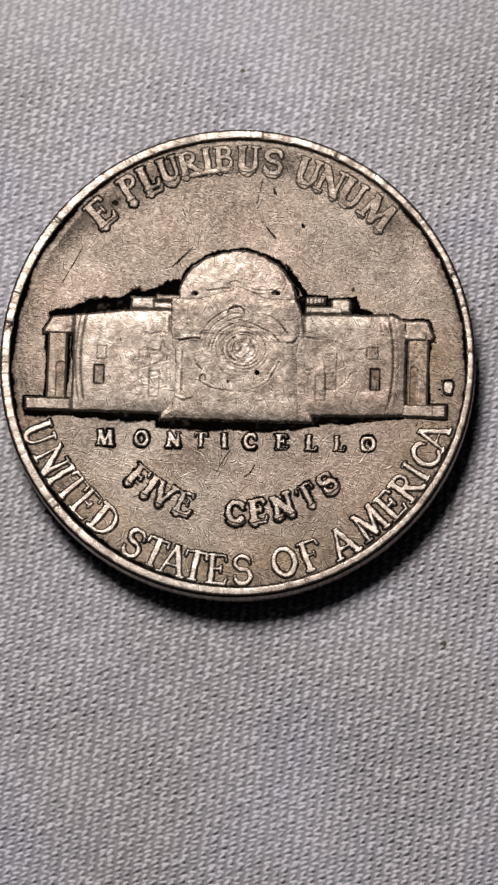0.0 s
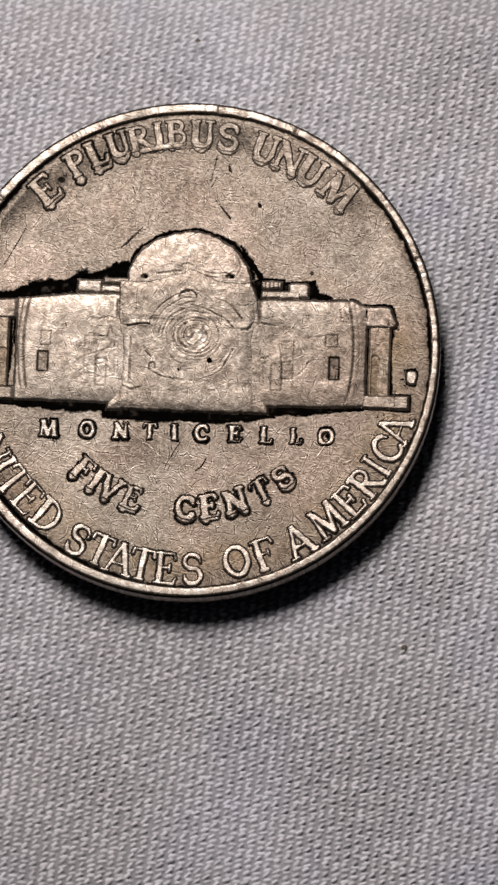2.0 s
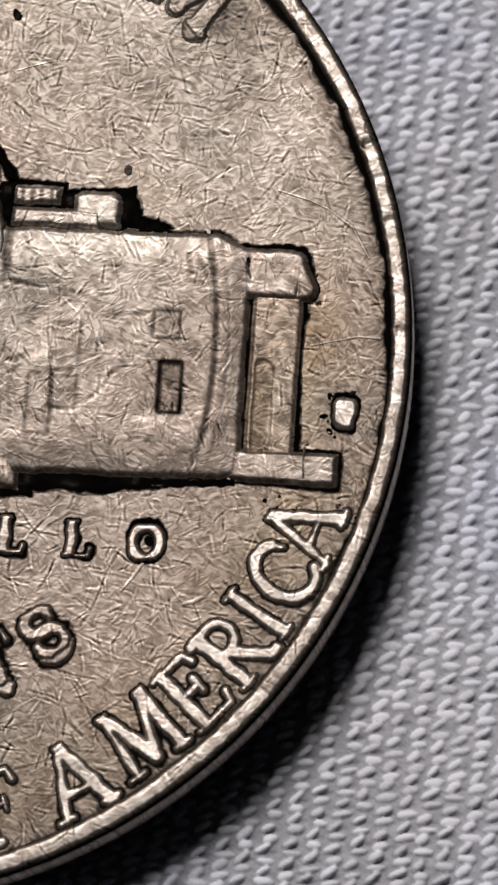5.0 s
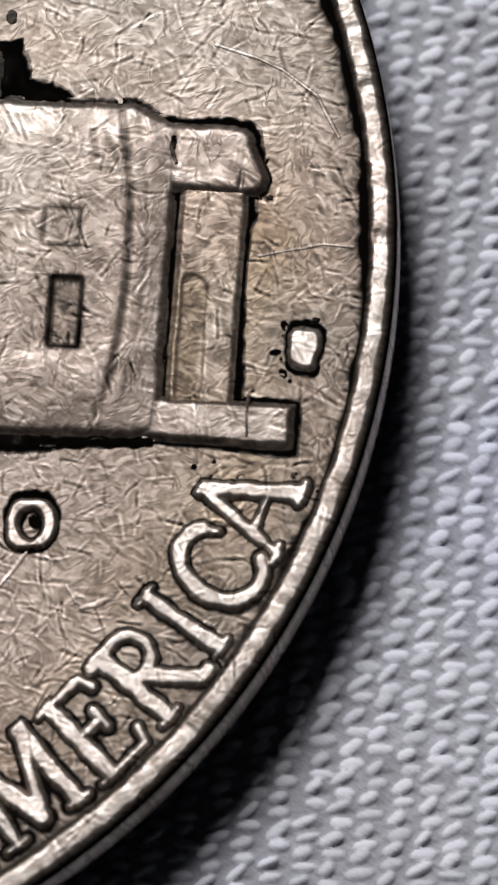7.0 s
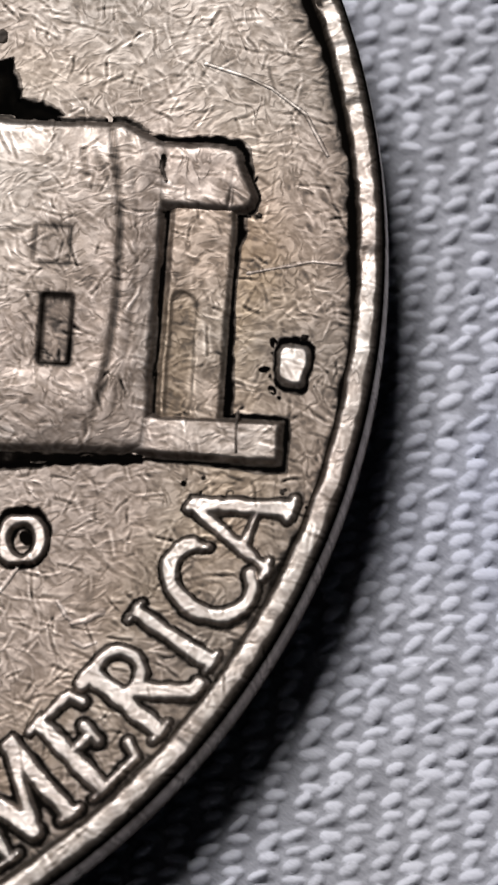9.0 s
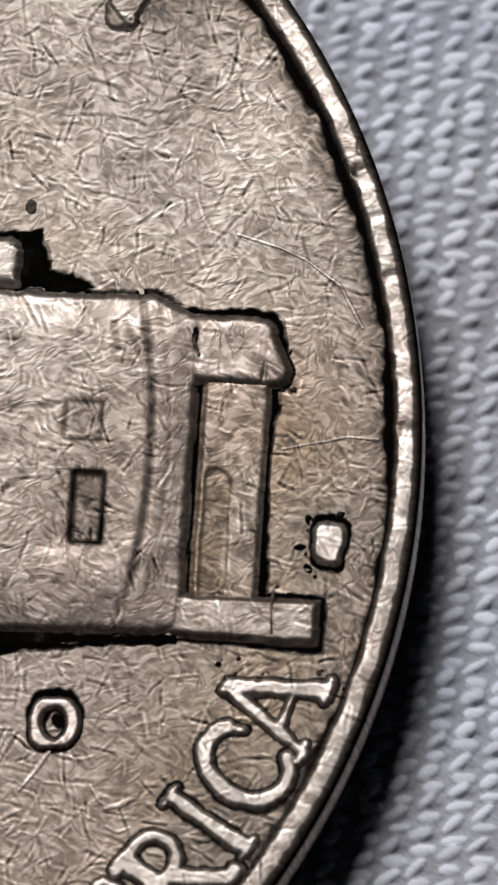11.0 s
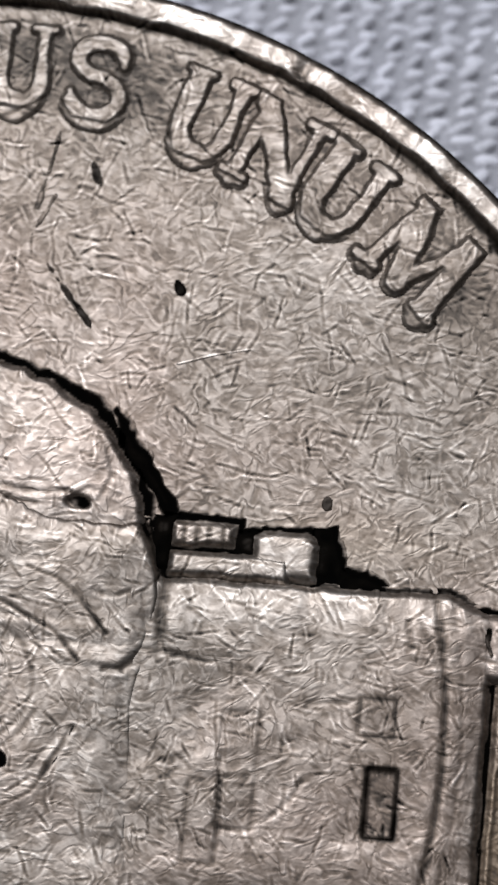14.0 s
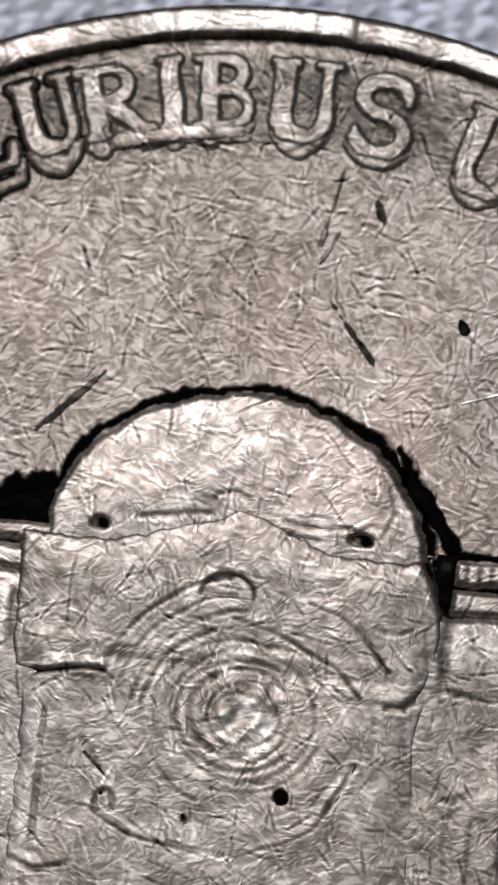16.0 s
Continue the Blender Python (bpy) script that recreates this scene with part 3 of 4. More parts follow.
def centre_shape(x, y):
    gable = np.maximum(3.57 - 0.34 * np.abs(x + 0.08), np.where(x < 0, 2.99, 3.06))
    upper = np.minimum(box_in(x, y, -3.10, 3.2, 0.95, 3.7, 0.22), np.minimum(gable - y, 2.90 - 0.30 * ((y - 1.95) / 1.1) ** 2 - 0.25 * smooth(1.5, 0.9, y) - x))
    lower = box_in(x, y, -2.90, 2.78, -2.62, 1.6, 0.1)
    foot = poly_in(x, y, [(-3.43, -2.64), (3.43, -2.64), (3.40, -2.30), (2.70, -1.30), (-2.70, -1.30), (-3.40, -2.30)])
    d = np.maximum(np.maximum(upper, lower), foot)
    h, s, keep = struck(d, x, y, 0.185, 0.24, 0.18, 11, 0.515, 0.05, 0.0, 0.7)
    h = h + 0.020 * smooth(0, 0.12, upper) * smooth(1.2, 1.9, np.abs(x)) + 0.012 * smooth(0, 0.12, lower)
    s = np.where((y > -2.30) & (y < 1.25) & (d > -0.06), np.maximum(s, 0.48), s)
    s = np.where((y >= 1.25) & (y < 2.7) & (x < 0) & (d > -0.05), np.maximum(s, 0.42 + 0.10 * lattice_noise(x, y, 3.0, 44)), s)
    h = h + 0.03 * smooth(1.6, 2.9, y) * smooth(0, 0.05, d)
    eaves = smooth(2.6, 2.8, y) * smooth(-0.02, 0.05, d)
    s = np.where(eaves > 0, np.maximum(s, eaves * (0.44 + 0.14 * lattice_noise(x, y, 1.4, 49))), s)
    line = np.exp(-((gable - y - 0.03) / 0.035) ** 2) * np.clip(0.65 + 0.9 * lattice_noise(x, y, 1.6, 48), 0, 1)
    h, s = h - 0.015 * line, s - 0.30 * line
    # the pilaster, raised and lightened in colour, and the ledges of the portico
    post = np.exp(-((x + 2.66 + 0.04 * lattice_noise(x, y, 2.0, 46)) / 0.17) ** 2) * smooth(-1.9, -1.6, y) * smooth(0.9, 0.6, y)
    h, s = h + 0.022 * post, s + 0.14 * post
    for pts, width, deep, dark, seed in (
            ([(-3.12, 1.45), (-2.99, 0.95), (-2.5, 1.0), (-1.74, 1.09)], 0.042, 0.025, 0.42, 201), ([(2.52, 3.0), (2.74, 2.7), (2.90, 2.3), (2.89, 1.65)], 0.060, 0.05, 0.48, 203),
            ([(2.89, 1.65), (2.74, 1.18), (2.45, 0.92), (2.2, 0.90)], 0.040, 0.02, 0.26, 205), ([(2.72, 0.9), (2.68, 0.13), (2.74, -0.6), (2.78, -1.27)], 0.040, 0.02, 0.26, 207),
            ([(-2.90, 0.6), (-2.92, -0.4), (-2.88, -1.5)], 0.040, 0.03, 0.26, 209), ([(-2.44, 0.5), (-2.46, -0.6), (-2.42, -1.5)], 0.035, 0.012, 0.16, 211),
            ([(-2.85, -1.62), (-2.4, -1.70), (-1.9, -1.60)], 0.035, 0.012, 0.16, 213), ([(1.86, 0.10), (1.74, -0.25), (1.52, -0.60)], 0.035, 0.02, 0.25, 215),
            ([(1.9, 2.05), (2.2, 1.95), (2.42, 2.0)], 0.03, 0.01, 0.2, 217), ([(-1.9, 0.1), (-1.66, -0.22), (-1.45, -0.44)], 0.035, 0.02, 0.28, 219)):
        h, s = groove(h, s, x, y, pts, width, deep, dark, seed)
    h, s = groove(h, s, x, y, arc(-1.52, -0.72, 0.12, 0.15, -20, 220), 0.03, 0.015, 0.3, 221)
    # rings of rubbing round the boss
    cx, cy = BOSS
    for k, (rx, ry, a0, a1, width, deep, dark) in enumerate((
            (0.36, 0.30, 20, 250, 0.035, 0.012, 0.16), (0.50, 0.46, 100, 420, 0.035, 0.012, 0.16), (0.68, 0.62, 120, 235, 0.060, 0.035, 0.42), (0.70, 0.62, 235, 470, 0.035, 0.016, 0.20),
            (0.88, 0.78, 60, 320, 0.040, 0.018, 0.22), (1.02, 0.92, 0, 360, 0.035, 0.012, 0.16), (1.20, 1.08, 20, 340, 0.035, 0.014, 0.17), (1.36, 1.26, 110, 250, 0.035, 0.014, 0.18),
            (1.52, 1.46, 92, 176, 0.038, 0.018, 0.22), (1.74, 1.68, 98, 172, 0.038, 0.018, 0.24), (1.97, 1.92, 100, 166, 0.040, 0.020, 0.26), (1.60, 1.45, 280, 345, 0.030, 0.010, 0.14))):
        h, s = groove(h, s, x, y, arc(cx, cy, rx, ry, a0, a1, 20), 0.8 * width, 0.5 * deep, 0.85 * dark, 223 + 2 * k, 0.03)
    for k, pts in enumerate(([(0.0, 1.98), (0.65, 1.81), (1.40, 1.41), (1.82, 1.05)], [(1.0, 2.3), (1.40, 2.16), (1.82, 1.84), (2.18, 1.40)],
                             [(-1.66, -0.86), (-1.09, -1.11), (-0.37, -1.28), (0.34, -1.29), (0.94, -1.07), (1.38, -0.79), (1.71, -0.14)])):
        h, s = groove(h, s, x, y, pts, 0.027, 0.009, 0.36, 251 + 2 * k)
    boss = np.exp(-(np.hypot(x - cx, y - cy) / 0.62) ** 4)
    h = h + boss * (0.022 * lattice_noise(x, y, 4.5, 43) + 0.012 * lattice_noise(x, y, 9.0, 45))
    s = s + boss * (0.06 + 0.26 * lattice_noise(x, y, 4.0, 47))
    arch_d = np.hypot(x + 0.14, (y - 2.28) * 1.15)
    rim_d = np.exp(-((arch_d - 0.36) / 0.03) ** 2) * (y > 2.24)
    h, s = h - 0.03 * smooth(0.42, 0.34, arch_d) * (y > 2.26), s - 0.25 * rim_d * smooth(-0.5, 0.1, x) - 0.14 * rim_d
    h = h + 0.012 * lattice_noise(x, y, 1.2, 41) * smooth(0.1, 0.4, d) + 0.006 * lattice_noise(x, y, 3.6, 42) * smooth(0.1, 0.4, d)
    return h, np.clip(s, 0, 1), keep


def dome_shape(x, y):
    d = (1 - np.sqrt(((x + 0.12) / 2.66) ** 2 + ((y - 2.90) / 2.28) ** 2)) * 2.40
    d = np.maximum(d, box_in(x, y, -2.76, -1.9, 2.4, 3.62, 0.2))
    d = np.minimum(d, y - 2.6)
    h, s, keep = struck(d, x, y, 0.17, 0.24, 0.18, 21, 0.58, 0.05, 0.0, 1.6)
    h = h + smooth(0.1, 0.4, d) * (0.008 * lattice_noise(x, y, 2.2, 22) + 0.006 * lattice_noise(x, y, 4.8, 23))
    for cx, cy, w, t in ((-2.01, 3.13, 0.15, 0.12), (1.61, 3.22, 0.20, 0.13)):
        e = np.hypot((x - cx) / w, (y - cy) / t)
        dent = (1 - smooth(0.6, 1.1, e)) * smooth(cy - 0.10, cy - 0.04, y)
        h, s = h - 0.05 * dent, s - 0.35 * dent - 0.5 * dent * smooth(cx - 0.5 * w, cx + 0.6 * w, x)
    for k, pts in enumerate(([(0.55, 3.42), (1.1, 3.36), (1.5, 3.34)], [(1.45, 3.30), (1.75, 3.46), (2.2, 3.38)], [(-1.5, 3.28), (-0.9, 3.34), (-0.5, 3.40)], [(0.45, 3.30), (0.7, 3.16), (1.0, 3.14)], [(1.9, 3.3), (2.1, 3.7), (1.95, 4.1)], arc(-0.20, 3.58, 0.27, 0.13, 15, 165))):
        h, s = groove(h, s, x, y, pts, 0.03, 0.015, 0.18, 271 + 2 * k)
    return h, np.clip(s, 0, 1), keep & (y > 2.65)


LEFT_WALL_MARKS = ([(-4.23, 0.65), (-3.9, 0.58), (-3.56, 0.46)], [(-3.50, 0.45), (-3.37, 1.0), (-3.25, 0.55)], [(-4.85, -0.67), (-4.4, -0.3), (-3.97, -0.15), (-3.4, 0.05), (-3.18, 0.36)], [(-3.16, 0.3), (-3.15, -1.16)],
                   [(-3.85, -1.17), (-3.5, -1.26), (-3.15, -1.16)], [(-4.6, -1.0), (-4.2, -0.75), (-3.6, -0.62)], [(-4.0, 1.2), (-3.6, 1.32), (-3.15, 1.28)], [(-4.3, -0.9), (-4.1, -1.3)])
RIGHT_WALL_MARKS = ([(3.2, -0.2), (3.1, -0.8), (3.15, -1.2)], [(3.5, -0.35), (3.9, -0.4), (4.3, -0.35)], [(3.92, -0.5), (3.98, -1.3)], [(4.98, 0.70), (5.3, 0.85), (5.72, 1.15)], [(3.0, 1.25), (3.5, 1.22), (4.2, 1.12)],
                    [(4.6, -0.9), (4.9, -0.6), (5.0, -0.4)], [(5.0, 0.66), (5.25, 0.72), (5.6, 0.74)], [(6.00, 1.87), (6.10, 1.6), (6.23, 1.30)], [(6.31, 1.94), (6.36, 1.75), (6.41, 1.55)], [(6.48, 2.0), (6.6, 1.7), (6.75, 1.36)])


def wing_shape(side):
    def shape(x, y):
        if side < 0:
            d = poly_in(x, y, [(-7.38, -2.32), (-1.8, -2.36), (-1.8, 2.44), (-5.2, 2.36), (-7.38, 2.10)])
        else:
            d = poly_in(x, y, [(2.0, -2.39), (7.0, -2.24), (7.50, -2.20), (7.50, 2.08), (6.85, 2.36), (2.0, 2.31)])
        # the left wing's lighter tone paints in the stronger light it catches
        h, s, keep = struck(d, x, y, 0.15, 0.24, 0.13, 51 + side, 0.485 if side > 0 else 0.55, 0.03, 0.0, 0.85)
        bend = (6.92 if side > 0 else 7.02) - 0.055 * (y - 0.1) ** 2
        # corner lines are cut in and also darkened in colour
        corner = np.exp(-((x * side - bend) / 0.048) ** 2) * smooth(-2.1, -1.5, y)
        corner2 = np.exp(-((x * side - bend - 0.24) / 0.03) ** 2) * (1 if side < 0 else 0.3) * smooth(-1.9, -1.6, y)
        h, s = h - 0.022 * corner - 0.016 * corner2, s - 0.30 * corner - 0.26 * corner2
        h = h - 0.008 * smooth(0, 0.7, x * side - bend)
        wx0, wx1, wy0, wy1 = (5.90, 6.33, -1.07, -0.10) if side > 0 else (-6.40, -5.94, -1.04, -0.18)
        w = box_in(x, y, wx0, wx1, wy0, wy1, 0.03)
        # the window is sunk and also darkened in colour, most along its edge
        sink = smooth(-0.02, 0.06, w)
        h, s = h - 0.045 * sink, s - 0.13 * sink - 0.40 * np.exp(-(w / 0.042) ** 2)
        fx0, fx1, fy0, fy1 = (5.73, 6.23, 0.32, 0.84) if side > 0 else (-6.28, -5.86, 0.08, 0.68)
        for bx, faint in (((fx0, fx1, fy0, fy1), 0.30), ((3.70 * side - 0.22, 3.70 * side + 0.22, -1.60, -0.45), 0.20), ((4.15 * side - 0.25, 4.15 * side + 0.25, -1.1, 0.5), 0.10)):
            w = box_in(x, y, *bx, 0.03)
            line = np.exp(-(w / 0.03) ** 2)
            h, s = h - 0.010 * line, s - faint * line
        joint = np.exp(-((x * side - (2.93 if side > 0 else 3.03) - 0.05 * lattice_noise(x, y, 2.0, 79)) / 0.07) ** 2) * smooth(1.0, 1.5, y)
        joint = joint * np.clip(0.5 + lattice_noise(x, y, 3.0, 76), 0, 1)
        h, s = h - 0.03 * joint, s - 0.30 * joint
        # blotches left on the wall behind the colonnade
        wall = np.exp(-((x * side - 3.9) / 1.2) ** 2 - ((y - 0.1) / 1.1) ** 2)
        blot = smooth(0.0, 0.7, lattice_noise(x, y, 2.6, 77 + side) + 0.7 * lattice_noise(x, y, 5.5, 78 + side))
        h, s = h - 0.014 * wall * blot, s - 0.05 * wall * blot
        for k, pts in enumerate(LEFT_WALL_MARKS if side < 0 else RIGHT_WALL_MARKS):
            h, s = groove(h, s, x, y, pts, 0.030, 0.010, 0.12, 281 + 2 * k)
        # rubbed cornice, scuffed vertically; its brightness from facing the lamp is painted in
        top = smooth(1.4, 2.3, y)
        h = h + 0.010 * lattice_noise(x * 4, y * 0.7, 1.6, 71) * top + 0.010 * lattice_noise(x, y, 1.3, 73)
        s = s + 0.10 * top
        eave = np.exp(-((y - 1.25 - 0.1 * lattice_noise(x, y, 1.0, 75)) / 0.04) ** 2) * (np.abs(x) < 4.2)
        h, s = h - 0.006 * eave, s - 0.10 * eave
        return h, np.clip(s, 0, 1), keep & (x * side > 2.55)
    return shape


def slab_shape(pts, height, seed, apron=0.10, slope=0.10, top=0.54, clip=None, rough=0.02, recess=None, grooves=(), worn=0.0, nose=None):
    def shape(x, y):
        d = poly_in(x, y, pts)
        if nose:
            d = np.maximum(d, poly_in(x, y, nose))
        h, s, keep = struck(d, x, y, height, slope, apron, seed, top, rough, 0.0, worn)
        for gx in grooves:
            g = np.exp(-((x - gx) / 0.028) ** 2) * smooth(2.74, 2.80, y) * smooth(3.10, 3.04, y)
            h, s = h - 0.012 * g, s - 0.30 * g
        if recess:
            w = box_in(x, y, *recess, 0.17) + 0.03 * lattice_noise(x, y, 3.0, seed)
            h, s = h - 0.022 * smooth(-0.02, 0.05, w), s - 0.07 * smooth(-0.04, 0.08, w) - 0.16 * np.exp(-(w / 0.045) ** 2) * np.clip(0.3 + lattice_noise(x, y, 2.5, seed + 2), 0, 1) * smooth(-0.6, -0.1, y)
        if clip:  # runs in under the worn corner of the wing
            h = h - 0.12 * smooth(7.52, 7.16, np.abs(x)) * smooth(-0.01, 0.03, d)
            keep = keep & (np.abs(x) > 7.12)
        return h, s, keep
    return shape


def pier_soil(x, y):
    return 0.35 + 0.40 * smooth(0.3, -0.2, y) * smooth(8.15, 7.9, np.abs(x))


def rect(x0, x1, y0, y1):
    return [(x0, y0), (x1, y0), (x1, y1), (x0, y1)]


house = house_part("house_relief", coin, (-3.75, 3.75, -3.0, 3.75), centre_shape, "worn raised house with domed roof and portico", 0.025)
house_part("dome", house, (-3.2, 3.2, 2.6, 5.6), dome_shape)
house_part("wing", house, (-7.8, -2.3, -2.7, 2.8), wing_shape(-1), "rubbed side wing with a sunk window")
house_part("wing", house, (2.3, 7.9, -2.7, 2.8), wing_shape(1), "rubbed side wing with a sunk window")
# the black sheets hold dirt and painted-in shade by roofs, gaps and base
for nm, pts, ht, seed, ap in (
        ("step", rect(-9.43, -6.9, -2.30, -1.70), 0.122, 81, 0.12), ("step", rect(6.9, 9.32, -2.27, -1.64), 0.122, 82, 0.10),
        ("pier", rect(-8.50, -7.62, -1.78, 1.30), 0.075, 83, 0.14), ("pier", rect(7.54, 8.48, -1.78, 1.30), 0.05, 84, 0.17),
        ("pier_cap", [(-8.72, 1.18), (-6.9, 1.14), (-6.9, 2.16), (-8.36, 2.02), (-8.74, 1.40)], 0.122, 85, 0.12),
        ("pier_cap", [(6.9, 1.20), (8.40, 1.18), (8.52, 1.94), (8.48, 2.06), (8.38, 2.13), (8.2, 2.16), (6.9, 2.14)], 0.122, 86, 0.11),
        ("roof_block", rect(-4.88, -3.78, 2.36, 2.99), 0.10, 87, 0.22), ("parapet", rect(-3.86, -2.50, 2.38, 2.76), 0.11, 88, 0.10),
        ("chimney", rect(-3.74, -2.60, 2.80, 3.10), 0.075, 89, 0.20), ("chimney", rect(2.92, 3.86, 2.74, 3.12), 0.075, 90, 0.10),
        ("parapet", rect(2.92, 4.60, 2.32, 2.70), 0.11, 91, 0.08), ("roof_block", [(4.06, 2.36), (5.0, 2.36), (5.0, 2.90), (4.93, 3.02), (4.80, 3.09), (4.2, 3.06), (4.06, 2.98)], 0.10, 92, 0.12),
        ("dirt_shade_sheet", [(-8.3, 2.0), (-4.7, 2.38), (-4.7, 3.06), (-6.2, 2.66), (-8.3, 2.2)], 0.008, 93, 0.16), ("dirt_shade_sheet", [(4.9, 2.28), (5.32, 2.28), (5.26, 2.86), (5.15, 3.12), (4.9, 3.15)], 0.008, 94, 0.05), ("dirt_shade_sheet", [(5.2, 2.26), (6.2, 2.25), (5.3, 2.60)], 0.008, 98, 0.04),
        ("dirt_shade_sheet", [(-4.4, 2.96), (-2.4, 2.98), (-2.35, 3.72), (-4.4, 3.0)], 0.012, 95, 0.12),
        ("dirt_shade_sheet", [(2.3, 3.0), (2.76, 3.05), (2.80, 3.35), (2.45, 4.0), (1.7, 4.75), (1.6, 4.6), (2.2, 4.0)], 0.012, 96, 0.10),
        ("dirt_shade_sheet", [(-9.3, -2.42), (-7.3, -2.50), (-3.3, -2.62), (-3.3, -2.3), (-9.3, -2.26)], 0.012, 99, 0.08), ("dirt_shade_sheet", [(3.3, -2.62), (4.6, -2.54), (7.4, -2.32), (7.4, -2.24), (3.3, -2.3)], 0.012, 111, 0.06), ("dirt_shade_sheet", [(-3.5, -2.90), (0.0, -2.96), (2.6, -2.88), (3.6, -2.68), (3.6, -2.56), (-3.5, -2.56)], 0.012, 112, 0.08),
        ("dirt_shade_sheet", rect(3.80, 4.10, 2.70, 3.02), 0.03, 97, 0.04), ("dirt_shade_sheet", rect(2.70, 2.96, 2.40, 3.14), 0.06, 113, 0.03)):
    xs, ys = [p[0] for p in pts], [p[1] for p in pts]
    house_part(nm, house, (min(xs) - 0.5, max(xs) + 0.5, min(ys) - 0.5, max(ys) + 0.5), slab_shape(pts, ht, seed, 2.2 * ap if nm == "dirt_shade_sheet" else ap, clip=nm in ("step", "pier_cap"), top={"pier": 0.50 if pts[0][0] < 0 else 0.46, "dirt_shade_sheet": 0.03, "roof_block": 0.60, "parapet": 0.57, "chimney": 0.50}.get(nm, 0.54), rough={"dirt_shade_sheet": 0.05, "pier": 0.014, "step": 0.016, "pier_cap": 0.018}.get(nm, 0.03),
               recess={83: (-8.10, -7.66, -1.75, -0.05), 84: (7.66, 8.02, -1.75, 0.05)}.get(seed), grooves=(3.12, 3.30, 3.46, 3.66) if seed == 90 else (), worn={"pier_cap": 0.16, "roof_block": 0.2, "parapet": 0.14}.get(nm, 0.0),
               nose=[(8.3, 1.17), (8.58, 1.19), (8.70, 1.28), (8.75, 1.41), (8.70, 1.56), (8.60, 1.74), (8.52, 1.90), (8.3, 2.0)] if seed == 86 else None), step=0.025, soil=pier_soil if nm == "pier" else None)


# ---- raised letters ----
def serif(x, y, w=0.115):
    return [(x - w, y), (x + w, y)]


